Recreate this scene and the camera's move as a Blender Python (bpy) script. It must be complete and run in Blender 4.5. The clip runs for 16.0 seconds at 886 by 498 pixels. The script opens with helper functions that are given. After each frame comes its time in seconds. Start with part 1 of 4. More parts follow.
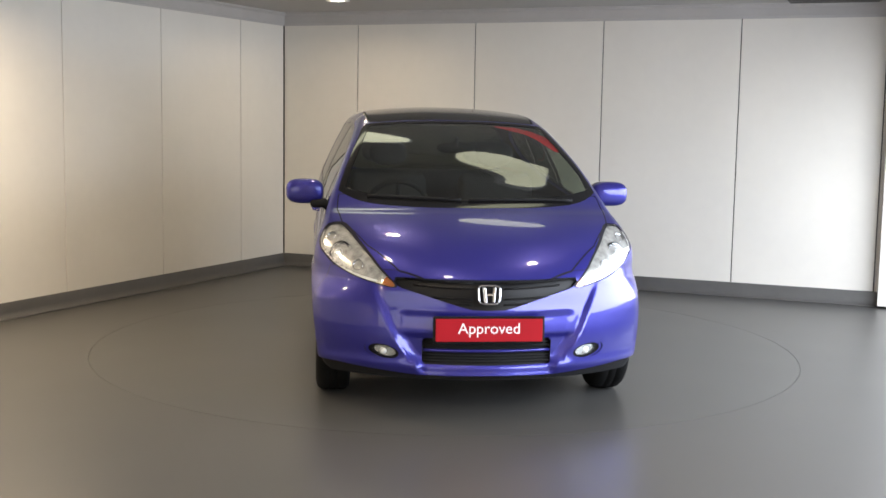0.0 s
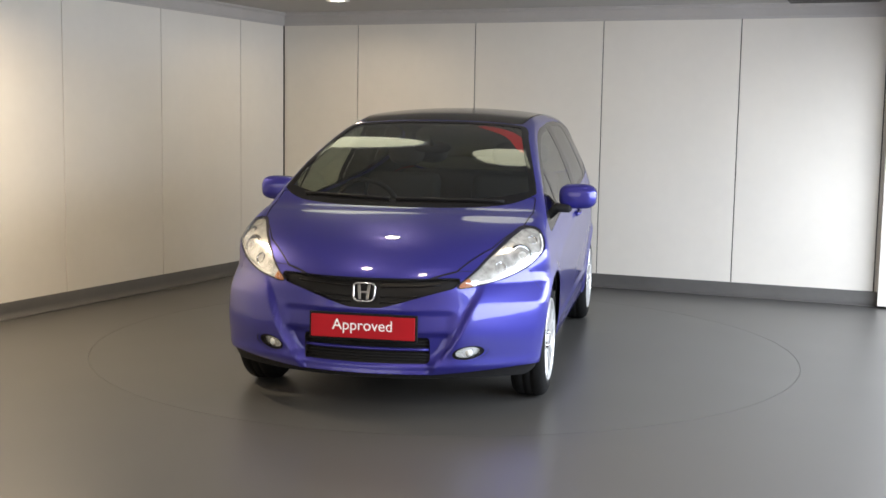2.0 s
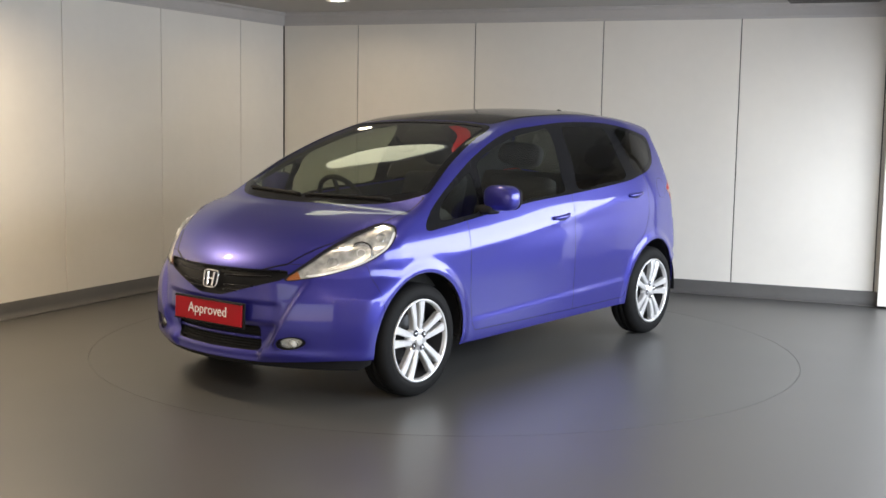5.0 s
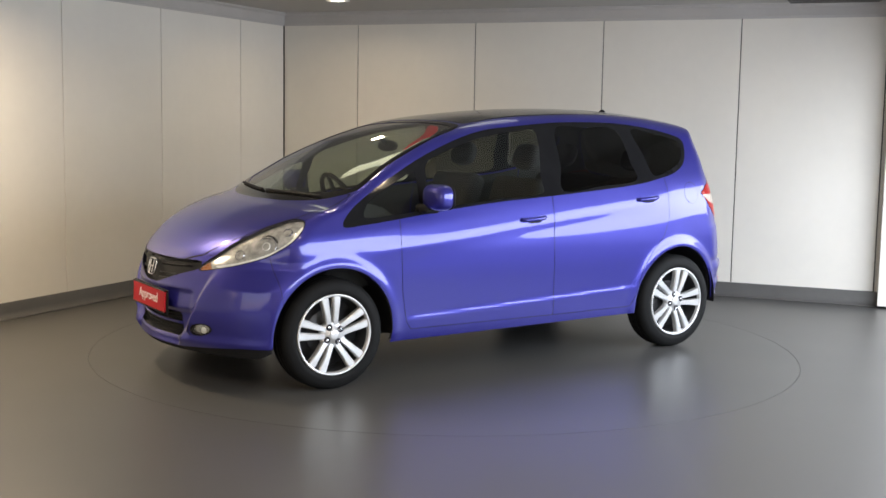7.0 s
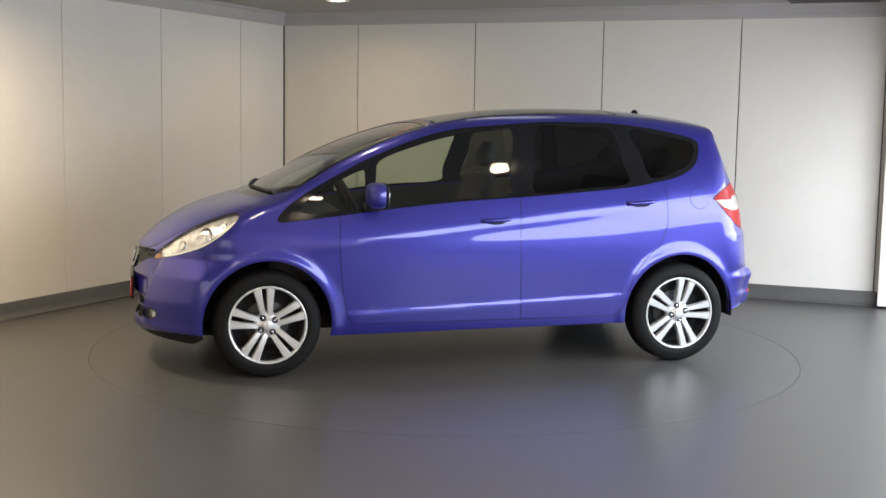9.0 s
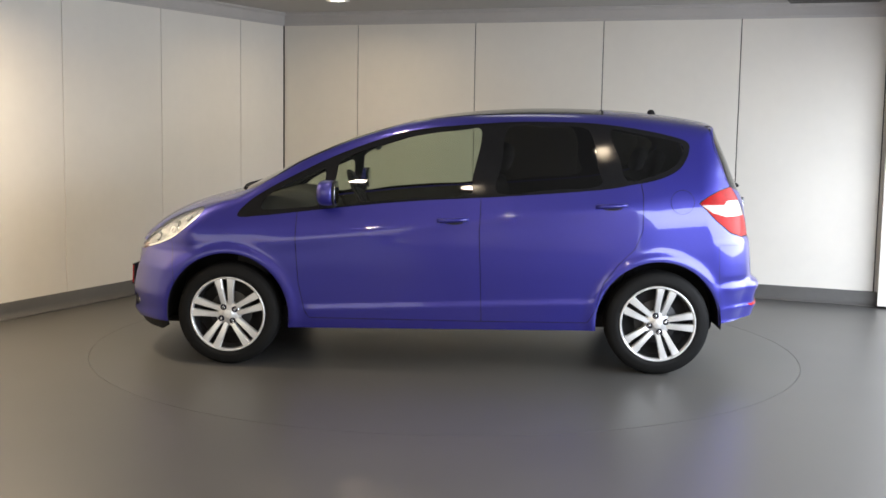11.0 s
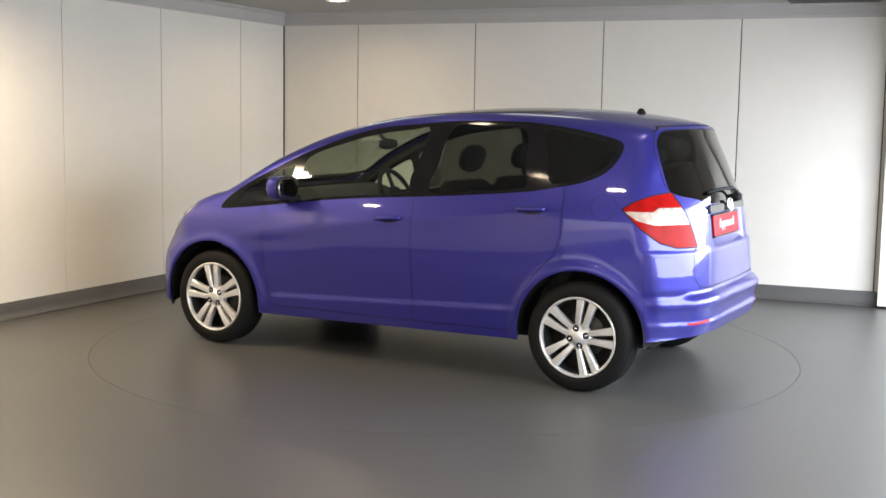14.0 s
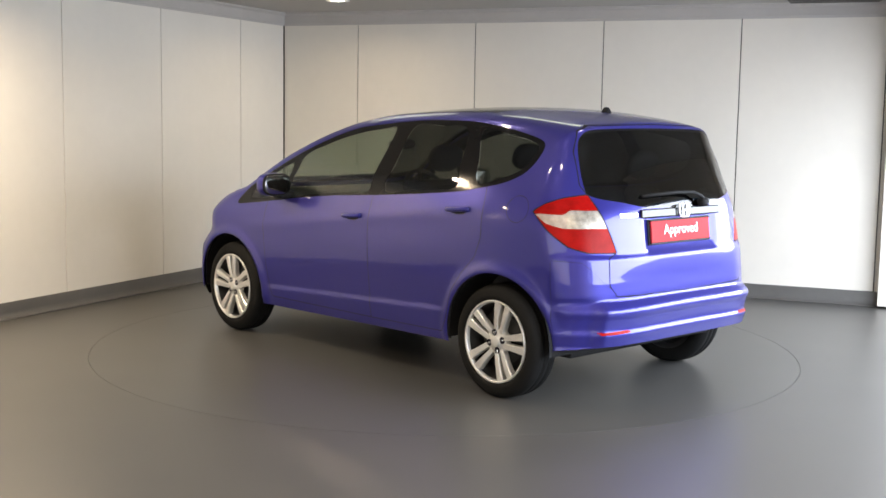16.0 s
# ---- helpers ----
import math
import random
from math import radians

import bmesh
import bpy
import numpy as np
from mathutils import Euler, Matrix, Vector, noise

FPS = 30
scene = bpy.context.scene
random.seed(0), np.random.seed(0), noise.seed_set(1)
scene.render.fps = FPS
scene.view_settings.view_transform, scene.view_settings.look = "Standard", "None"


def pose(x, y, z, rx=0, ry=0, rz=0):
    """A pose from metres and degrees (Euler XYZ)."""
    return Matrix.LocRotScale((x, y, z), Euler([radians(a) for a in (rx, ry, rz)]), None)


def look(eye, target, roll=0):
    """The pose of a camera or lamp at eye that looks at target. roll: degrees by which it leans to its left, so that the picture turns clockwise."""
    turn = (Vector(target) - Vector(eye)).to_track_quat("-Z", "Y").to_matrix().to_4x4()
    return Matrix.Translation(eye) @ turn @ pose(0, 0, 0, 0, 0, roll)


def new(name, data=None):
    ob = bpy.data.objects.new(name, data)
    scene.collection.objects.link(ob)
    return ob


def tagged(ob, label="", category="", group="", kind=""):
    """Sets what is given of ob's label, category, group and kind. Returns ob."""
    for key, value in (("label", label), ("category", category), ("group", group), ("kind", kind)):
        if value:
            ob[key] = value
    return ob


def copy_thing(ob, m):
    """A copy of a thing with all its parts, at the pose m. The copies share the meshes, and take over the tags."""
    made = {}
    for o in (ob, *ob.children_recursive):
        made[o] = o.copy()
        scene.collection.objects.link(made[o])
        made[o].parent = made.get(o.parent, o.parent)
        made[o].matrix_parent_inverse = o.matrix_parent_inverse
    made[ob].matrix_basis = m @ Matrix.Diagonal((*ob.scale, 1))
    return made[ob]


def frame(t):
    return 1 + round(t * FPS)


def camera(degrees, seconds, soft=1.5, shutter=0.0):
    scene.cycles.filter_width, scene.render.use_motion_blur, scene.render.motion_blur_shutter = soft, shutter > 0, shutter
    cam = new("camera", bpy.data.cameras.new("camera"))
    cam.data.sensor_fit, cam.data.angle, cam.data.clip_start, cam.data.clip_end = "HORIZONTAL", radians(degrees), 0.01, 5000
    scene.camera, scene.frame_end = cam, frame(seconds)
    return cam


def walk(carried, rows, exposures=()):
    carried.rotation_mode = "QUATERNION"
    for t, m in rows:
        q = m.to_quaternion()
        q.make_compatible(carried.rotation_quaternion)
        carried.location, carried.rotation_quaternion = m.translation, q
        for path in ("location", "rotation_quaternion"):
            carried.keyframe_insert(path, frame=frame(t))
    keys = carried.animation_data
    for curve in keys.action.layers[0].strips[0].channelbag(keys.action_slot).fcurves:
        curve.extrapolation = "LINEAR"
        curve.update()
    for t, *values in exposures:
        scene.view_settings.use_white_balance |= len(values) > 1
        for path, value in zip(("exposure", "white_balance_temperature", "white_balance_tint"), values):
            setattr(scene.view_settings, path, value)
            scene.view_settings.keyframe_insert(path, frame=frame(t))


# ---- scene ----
cam = camera(41.97, 16.0, soft=1.6)
EYE = Vector((0.0, -7.446, 1.462))
WAY = Vector((-0.0025, 0.9936, -0.1126))
walk(cam, [(0.0, look(EYE, EYE + WAY, 0.95)), (16.0, look(EYE, EYE + WAY, 0.95))],
     [(0.0, 0.10), (3.0, 0.06), (7.0, -0.08), (9.0, -0.08), (12.5, 0.18), (16.0, 0.26)])

# ---- light ----
world = bpy.data.worlds.new("daylight")
scene.world = world
world.use_nodes = True
sky = world.node_tree.nodes.new("ShaderNodeTexSky")
sky.sky_type = "NISHITA"
sky.sun_disc = False
sky.sun_elevation, sky.sun_rotation = radians(40), radians(200)
world.node_tree.links.new(sky.outputs[0], world.node_tree.nodes["Background"].inputs[0])
world.node_tree.nodes["Background"].inputs[1].default_value = 0.12

CORNER = Vector((-1.60, 3.863, 0.0))
LEFT = Vector((-0.4177, -0.9086, 0.0))    # along the wall that comes forward on one side
RIGHT = Vector((0.9310, -0.3650, 0.0))    # along the wall behind the turntable
LONG, WIDE, HIGH = 13.0, 6.75, 2.44


def room(a, b, z=0.0):
    """A point a metres along the back wall and b metres along the side wall."""
    return CORNER + RIGHT * a + LEFT * b + Vector((0, 0, z))


def area(name, place, target, size_x, size_y, power, colour, shape="RECTANGLE"):
    data = bpy.data.lights.new(name, "AREA")
    data.shape, data.size, data.size_y, data.energy, data.color = shape, size_x, size_y, power, colour
    ob = new(name, data)
    ob.matrix_world = look(place, target)
    return ob


# daylight through the open shutter in the far side wall
DOOR_A, DOOR_B, DOOR_H = 0.45, 7.4, 2.05
area("daylight", room(WIDE + 0.25, (DOOR_A + DOOR_B) / 2, 1.22), room(WIDE - 2.75, (DOOR_A + DOOR_B) / 2, -1.9),
     DOOR_B - DOOR_A, 1.5, 385, (0.82, 0.88, 0.98))
# warm fill lamp, added out of view behind to brighten walls and car
FILL_A, FILL_B, FILL_LOW, FILL_HIGH = 0.4, 6.3, 0.2, 2.2
area("fill_light_behind", room((FILL_A + FILL_B) / 2, LONG + 0.02, 1.22), room((FILL_A + FILL_B) / 2, 0, 0.9), FILL_B - FILL_A, FILL_HIGH - FILL_LOW, 40, (1.0, 0.90, 0.76))
# place and power of the ceiling lamps;
# those of 58 and 22 are unseen, added to brighten the side wall
DOWNLIGHTS = [(-0.95, 2.47, 8), (-0.5, -0.8, 3.5), (1.0, -1.65, 3), (-0.9, -2.0, 3.5), (-0.1, -2.6, 3.5), (-2.72, -0.70, 58), (-3.80, -2.15, 22),
              (-1.2, -5.2, 34), (0.1, -5.3, 40), (-5.4, -6.5, 45), (-1.2, -8.6, 26)]


# ---- materials ----
def material(name, colour, rough=0.5, metal=0.0, vary=0.0, scale=6.0, bump=0.0, bump_scale=80.0, rough_vary=0.0, coat=0.0, spec=0.5):
    """A surface with blotches of two sizes in its colour, uneven gloss and fine relief."""
    m = bpy.data.materials.new(name)
    m.use_nodes = True
    n, l = m.node_tree.nodes, m.node_tree.links
    p = n["Principled BSDF"]
    p.inputs["Base Color"].default_value = (*colour, 1)
    p.inputs["Roughness"].default_value, p.inputs["Metallic"].default_value = rough, metal
    p.inputs["Coat Weight"].default_value, p.inputs["Coat Roughness"].default_value = coat, 0.03
    p.inputs["Specular IOR Level"].default_value = spec
    if vary or bump or rough_vary:
        at = n.new("ShaderNodeTexCoord")
        big, small = n.new("ShaderNodeTexNoise"), n.new("ShaderNodeTexNoise")
        big.inputs["Scale"].default_value, small.inputs["Scale"].default_value = scale, scale * 9
        big.inputs["Detail"].default_value = small.inputs["Detail"].default_value = 4
        l.new(at.outputs["Object"], big.inputs["Vector"])
        l.new(at.outputs["Object"], small.inputs["Vector"])
        both = n.new("ShaderNodeMath")
        both.operation = "MULTIPLY_ADD"
        both.inputs[1].default_value = 0.35
        l.new(small.outputs["Fac"], both.inputs[0])
        l.new(big.outputs["Fac"], both.inputs[2])
        if vary:
            ramp = n.new("ShaderNodeMapRange")
            ramp.inputs["From Min"].default_value, ramp.inputs["From Max"].default_value = 0.4, 0.95
            ramp.inputs["To Min"].default_value, ramp.inputs["To Max"].default_value = 1 - vary, 1 + vary
            l.new(both.outputs[0], ramp.inputs["Value"])
            mul = n.new("ShaderNodeVectorMath")
            mul.operation = "SCALE"
            mul.inputs[0].default_value = colour
            l.new(ramp.outputs[0], mul.inputs["Scale"])
            l.new(mul.outputs[0], p.inputs["Base Color"])
        if rough_vary:
            r = n.new("ShaderNodeMapRange")
            r.inputs["From Min"].default_value, r.inputs["From Max"].default_value = 0.4, 0.95
            r.inputs["To Min"].default_value, r.inputs["To Max"].default_value = rough - rough_vary, rough + rough_vary
            l.new(both.outputs[0], r.inputs["Value"])
            l.new(r.outputs[0], p.inputs["Roughness"])
        if bump:
            fine, b = n.new("ShaderNodeTexNoise"), n.new("ShaderNodeBump")
            fine.inputs["Scale"].default_value, fine.inputs["Detail"].default_value = bump_scale, 5
            l.new(at.outputs["Object"], fine.inputs["Vector"])
            b.inputs["Strength"].default_value, b.inputs["Distance"].default_value = bump, 0.01
            l.new(fine.outputs["Fac"], b.inputs["Height"])
            l.new(b.outputs[0], p.inputs["Normal"])
    return m


def floor_paint(name, colour, rough):
    """Smooth floor paint with wide soft scuffs."""
    m = bpy.data.materials.new(name)
    m.use_nodes = True
    n, l = m.node_tree.nodes, m.node_tree.links
    p, at, cloud, mix, gloss = n["Principled BSDF"], n.new("ShaderNodeTexCoord"), n.new("ShaderNodeTexNoise"), n.new("ShaderNodeMix"), n.new("ShaderNodeMapRange")
    cloud.inputs["Scale"].default_value, cloud.inputs["Detail"].default_value = 1.3, 1.5
    mix.data_type = "RGBA"
    mix.inputs[6].default_value = (*[c * 0.90 for c in colour], 1)
    mix.inputs[7].default_value = (*[c * 1.12 for c in colour], 1)
    gloss.inputs["To Min"].default_value, gloss.inputs["To Max"].default_value = rough - 0.02, rough + 0.04
    l.new(at.outputs["Object"], cloud.inputs["Vector"])
    l.new(cloud.outputs["Fac"], mix.inputs[0])
    l.new(cloud.outputs["Fac"], gloss.inputs["Value"])
    l.new(mix.outputs[2], p.inputs["Base Color"])
    l.new(gloss.outputs[0], p.inputs["Roughness"])
    return m


def glowing(name, colour, strength):
    m = bpy.data.materials.new(name)
    m.use_nodes = True
    p = m.node_tree.nodes["Principled BSDF"]
    p.inputs["Base Color"].default_value = (*colour, 1)
    p.inputs["Emission Color"].default_value = (*colour, 1)
    p.inputs["Emission Strength"].default_value = strength
    return m


WALL = material("wall_panel_paint", (0.735, 0.70, 0.633), 0.55, vary=0.04, scale=1.3, bump=0.03, bump_scale=220, rough_vary=0.06)
GROOVE = material("panel_joint_shadow_gap", (0.05, 0.045, 0.04), 0.7, vary=0.15, scale=9)
SKIRT = material("grey_vinyl_skirting", (0.085, 0.082, 0.078), 0.45, vary=0.12, scale=3, bump=0.04, bump_scale=160)
FLOOR = floor_paint("grey_painted_floor", (0.071, 0.069, 0.066), 0.35)
TABLE = floor_paint("grey_turntable_paint", (0.070, 0.069, 0.066), 0.34)
CEIL = material("ceiling_paint", (0.40, 0.388, 0.368), 0.8, vary=0.04, scale=1.5, bump=0.05, bump_scale=120)
TRIMWHITE = material("white_cornice_paint", (0.45, 0.43, 0.41), 0.5, vary=0.05, scale=3)
OUTSIDE = material("concrete_yard", (0.32, 0.31, 0.30), 0.9, vary=0.15, scale=0.8, bump=0.2, bump_scale=30)
LAMPGLASS = glowing("lamp_glass", (1.0, 0.86, 0.68), 15.0)
TUBE = glowing("oval_light_diffuser", (1.0, 1.0, 0.72), 2.3)
LAMPRING = material("white_lamp_ring", (0.75, 0.74, 0.7), 0.4)


# ---- mesh helpers ----
def mesh_of(name, bm, mat, smooth=False):
    me = bpy.data.meshes.new(name)
    bm.to_mesh(me)
    bm.free()
    me.materials.append(mat)
    if smooth:
        for p in me.polygons:
            p.use_smooth = True
    return me


def part(name, bm, mat, parent=None, label="", smooth=False):
    ob = new(name, mesh_of(name, bm, mat, smooth))
    if parent is not None:
        ob.parent = parent
    if label:
        ob["label"] = label
    return ob


def box(bm, x0, x1, y0, y1, z0, z1, bevel=0.0, m=None):
    made = bmesh.ops.create_cube(bm, size=1.0)["verts"]
    for v in made:
        v.co = Vector(((x0 + x1) / 2 + v.co.x * (x1 - x0), (y0 + y1) / 2 + v.co.y * (y1 - y0), (z0 + z1) / 2 + v.co.z * (z1 - z0)))
    if bevel:
        edges = list({e for v in made for e in v.link_edges})
        out = bmesh.ops.bevel(bm, geom=edges, offset=bevel, segments=2, affect="EDGES", profile=0.5)
        made = list({v for f in out["faces"] for v in f.verts} | {v for v in made if v.is_valid})
    if m is not None:
        for v in made:
            v.co = m @ v.co
    return made


def prism(bm, outline, z0, z1):
    """A solid slab from a flat outline, counter-clockwise."""
    lo = [bm.verts.new((x, y, z0)) for x, y in outline]
    hi = [bm.verts.new((x, y, z1)) for x, y in outline]
    bm.faces.new(lo[::-1])
    bm.faces.new(hi)
    for i in range(len(lo)):
        j = (i + 1) % len(lo)
        bm.faces.new((lo[i], lo[j], hi[j], hi[i]))


def lathe(bm, profile, steps=48, closed=False):
    """Turns (radius, height) points about z."""
    rings = []
    for k in range(steps):
        a = 2 * math.pi * k / steps
        rings.append([bm.verts.new((r * math.cos(a), r * math.sin(a), z)) for r, z in profile])
    for k in range(steps):
        p, q = rings[k], rings[(k + 1) % steps]
        for i in range(len(profile) - (0 if closed else 1)):
            j = (i + 1) % len(profile)
            bm.faces.new((p[i], q[i], q[j], p[j]))


def wall_frame(origin, along):
    """Axes of a wall: x along it, y into the room, z up."""
    a = along.normalized()
    inward = Vector((-a.y, a.x, 0))
    mid = room(WIDE / 2, LONG / 2)
    if inward.dot(mid - origin) < 0:
        inward = -inward
    return Matrix((( a.x, inward.x, 0, origin.x), (a.y, inward.y, 0, origin.y), (0, 0, 1, 0), (0, 0, 0, 1)))


# ---- the room ----
R_TABLE = 2.228
bm = bmesh.new()
corners = [room(-0.3, -0.3), room(-0.3, LONG + 0.3), room(WIDE + 0.25, LONG + 0.3), room(WIDE + 0.25, -0.3)]
STEPS = 160


def rim_of_floor(a):
    """Where a line from the turntable's middle meets the floor's edge."""
    d = Vector((math.cos(a), math.sin(a)))
    far = 99.0
    for p, q in zip(corners, corners[1:] + corners[:1]):
        e, o = (q - p).to_2d(), p.to_2d()
        det = d.x * -e.y + d.y * e.x
        if abs(det) > 1e-9:
            k, s = (o.x * -e.y + o.y * e.x) / det, (d.x * o.y - d.y * o.x) / det
            if k > 0 and -1e-6 <= s <= 1 + 1e-6:
                far = min(far, k)
    return d * far


turns = sorted([2 * math.pi * k / STEPS for k in range(STEPS)] + [math.atan2(p.y, p.x) % (2 * math.pi) for p in corners])
ring = [bm.verts.new(((R_TABLE + 0.0024) * math.cos(a), (R_TABLE + 0.0024) * math.sin(a), 0)) for a in turns]
outer = [bm.verts.new((*rim_of_floor(a), 0)) for a in turns]
STEPS = len(ring)
for k in range(STEPS):
    j = (k + 1) % STEPS
    bm.faces.new((ring[k], outer[k], outer[j], ring[j]))
low = [bm.verts.new((v.co.x, v.co.y, -0.03)) for v in ring]
for k in range(STEPS):
    bm.faces.new((ring[k], ring[(k + 1) % STEPS], low[(k + 1) % STEPS], low[k]))
bm.faces.new(low)
bmesh.ops.recalc_face_normals(bm, faces=bm.faces)
for f in bm.faces:
    if abs(f.normal.z) > 0.9 and f.normal.z < 0:
        f.normal_flip()
tagged(part("floor", bm, FLOOR), "smooth dull grey painted showroom floor", "floor", kind="structure")

bm = bmesh.new()
box(bm, -60, 60, -60, 60, -0.3, -0.1)
tagged(part("ground", bm, OUTSIDE), "pale concrete yard outside the open shutter", "ground", kind="structure")


def panelled_wall(name, along_from, along, length, joints, label, gap=0.0045):
    """A wall of tall flush panels, each a board of its own with narrow recessed joints, over a skirting."""
    m = wall_frame(along_from, along)
    bm = bmesh.new()
    box(bm, -0.2, length + 0.2, -0.2, -0.012, 0, HIGH)
    wall = part(name, bm, GROOVE)
    wall.matrix_world = m
    tagged(wall, label, "wall", kind="structure")
    stops = [0.0] + joints + [length]
    for a, b in zip(stops, stops[1:]):
        bm = bmesh.new()
        box(bm, a + (gap if a else 0.012), b - gap, -0.012, 0.004, 0.09, HIGH, 0.0025)
        part("panel", bm, WALL, wall)
    return wall, m


JOINTS_BACK = [0.796, 1.971, 3.153, 4.321, 5.46]
JOINTS_SIDE = [0.726, 1.855, 2.99, 4.13, 5.27, 6.41, 7.55, 8.7, 9.85, 11.0, 12.1]
panelled_wall("wall_back", room(0, 0), RIGHT, WIDE, JOINTS_BACK, "pale cream flush panel wall with fine dark joints")
panelled_wall("wall_side", room(0, 0), LEFT, LONG, JOINTS_SIDE, "pale cream flush panel wall with fine dark joints", 0.0032)
# unseen wall behind, with an invented opening round the fill lamp
m = wall_frame(room(0, LONG), RIGHT)
bm = bmesh.new()
box(bm, -0.2, FILL_A, -0.2, 0, 0, HIGH)
box(bm, FILL_B, WIDE + 0.2, -0.2, 0, 0, HIGH)
box(bm, FILL_A, FILL_B, -0.2, 0, FILL_HIGH, HIGH)
box(bm, FILL_A, FILL_B, -0.2, 0, 0, FILL_LOW)
wall = part("wall_behind", bm, WALL)
wall.matrix_world = m
tagged(wall, "pale plain wall with a wide opening added for the fill lamp", "wall", kind="structure")

m = wall_frame(room(WIDE, 0), LEFT)
bm = bmesh.new()
box(bm, -0.2, DOOR_A, -0.2, 0, 0, HIGH)
box(bm, DOOR_B, LONG + 0.2, -0.2, 0, 0, HIGH)
box(bm, DOOR_A, DOOR_B, -0.2, 0, DOOR_H, HIGH)
wall = part("wall_shutter", bm, WALL)
wall.matrix_world = m
tagged(wall, "pale plain wall with a wide open shutter", "wall", kind="structure")


def skirting(name, along_from, along, length):
    bm = bmesh.new()
    profile = [(0.0, 0.0), (0.055, 0.002), (0.034, 0.010), (0.020, 0.026), (0.012, 0.05), (0.011, 0.112), (0.006, 0.118), (0.0, 0.118)]
    ends = [[bm.verts.new((x, 0.004 + y, z)) for y, z in profile] for x in (0.0, length)]
    for i in range(len(profile) - 1):
        bm.faces.new((ends[0][i], ends[1][i], ends[1][i + 1], ends[0][i + 1]))
    bmesh.ops.recalc_face_normals(bm, faces=bm.faces)
    ob = part(name, bm, SKIRT, smooth=True)
    ob.matrix_world = wall_frame(along_from, along)
    return tagged(ob, "dark grey coved vinyl skirting at the wall's foot", "skirting", kind="structure")


skirting("baseboard_back", room(0, 0), RIGHT, WIDE)
skirting("baseboard_side", room(0, 0), LEFT, LONG)
skirting("baseboard_behind", room(0, LONG), RIGHT, WIDE)


def cornice(name, along_from, along, length):
    bm = bmesh.new()
    profile = [(0.0, 2.318), (0.012, 2.318), (0.014, 2.330), (0.020, 2.336), (0.022, 2.405), (0.030, 2.418), (0.050, 2.424), (0.052, 2.44), (0, 2.44)]
    ends = [[bm.verts.new((x, 0.004 + y, z)) for y, z in profile] for x in (0.0, length)]
    for i in range(len(profile) - 1):
        bm.faces.new((ends[0][i], ends[1][i], ends[1][i + 1], ends[0][i + 1]))
    bmesh.ops.recalc_face_normals(bm, faces=bm.faces)
    ob = part(name, bm, TRIMWHITE)
    ob.matrix_world = wall_frame(along_from, along)
    return tagged(ob, "painted cornice band under the ceiling", "cornice", kind="structure")


cornice("trim_back", room(0, 0), RIGHT, WIDE)
cornice("trim_side", room(0, 0), LEFT, LONG)
cornice("trim_behind", room(0, LONG), RIGHT, WIDE)

bm = bmesh.new()
c = [room(-0.3, -0.3), room(-0.3, LONG + 0.3), room(WIDE + 0.25, LONG + 0.3), room(WIDE + 0.25, -0.3)]
prism(bm, [(p.x, p.y) for p in c], HIGH, HIGH + 0.2)
bmesh.ops.recalc_face_normals(bm, faces=bm.faces)
tagged(part("ceiling", bm, CEIL), "flat pale painted ceiling", "ceiling", kind="structure")

# the pier that steps forward of the back wall
bm = bmesh.new()
box(bm, 5.495, 5.995, -0.02, 0.15, 0.02, HIGH, 0.006)
pier = part("wall_pier", bm, WALL)
pier.matrix_world = wall_frame(room(0, 0), RIGHT)
tagged(pier, "white painted pier stepping out from the wall", "pier", kind="structure")

# lamps
lamp = None
for px, py, power in DOWNLIGHTS:
    place = Vector((px, py, 0))
    if lamp is None:
        lamp = new("ceiling_light")
        tagged(lamp, "round warm white ceiling downlight with a slim ring", "ceiling light", "ceiling downlights")
        bm = bmesh.new()
        lathe(bm, [(0.070, 0.0), (0.105, 0.0), (0.100, -0.012), (0.085, -0.016), (0.072, -0.010)], 40, True)
        part("ring", bm, LAMPRING, lamp, smooth=True)
        bm = bmesh.new()
        lathe(bm, [(0.0005, -0.012), (0.04, -0.011), (0.071, -0.007)], 40)
        part("diffuser", bm, LAMPGLASS, lamp, "glowing warm white diffuser", smooth=True)
        lamp.matrix_world = Matrix.Translation((place.x, place.y, HIGH))
    else:
        copy_thing(lamp, Matrix.Translation((place.x, place.y, HIGH)))
    area("downlight", (place.x, place.y, HIGH - 0.03), (place.x, place.y, 0), 0.14, 0.14, power, (1.0, 0.79, 0.55), "DISK").data.spread = radians(162)


# two oval lights over the turntable
oval = None
for px, py, k in ((0.50, 0.08, 1.0), (-0.82, 0.79, 1.45)):
    m = Matrix.Translation((px, py, HIGH)) @ Matrix.Rotation(math.atan2(RIGHT.y, RIGHT.x), 4, "Z")
    if oval is None:
        oval = new("oval_light")
        tagged(oval, "oval surface ceiling light with a pale diffuser", "ceiling light", "oval ceiling lights")
        for name, wide, long, z, mat in (("base", 0.205, 0.43, 0.0, LAMPRING), ("diffuser", 0.185, 0.41, -0.02, TUBE)):
            bm = bmesh.new()
            lathe(bm, [(0.001, -0.035), (0.6, -0.034), (0.93, -0.028), (1.0, -0.012), (1.0, 0.0)], 48)
            for v in bm.verts:
                v.co = Vector((v.co.x * long, v.co.y * wide, v.co.z + z))
            part(name, bm, mat, oval, smooth=True)
        oval.matrix_world = m
    else:
        copy_thing(oval, m @ Matrix.Diagonal((k, 1.1, 1, 1)))

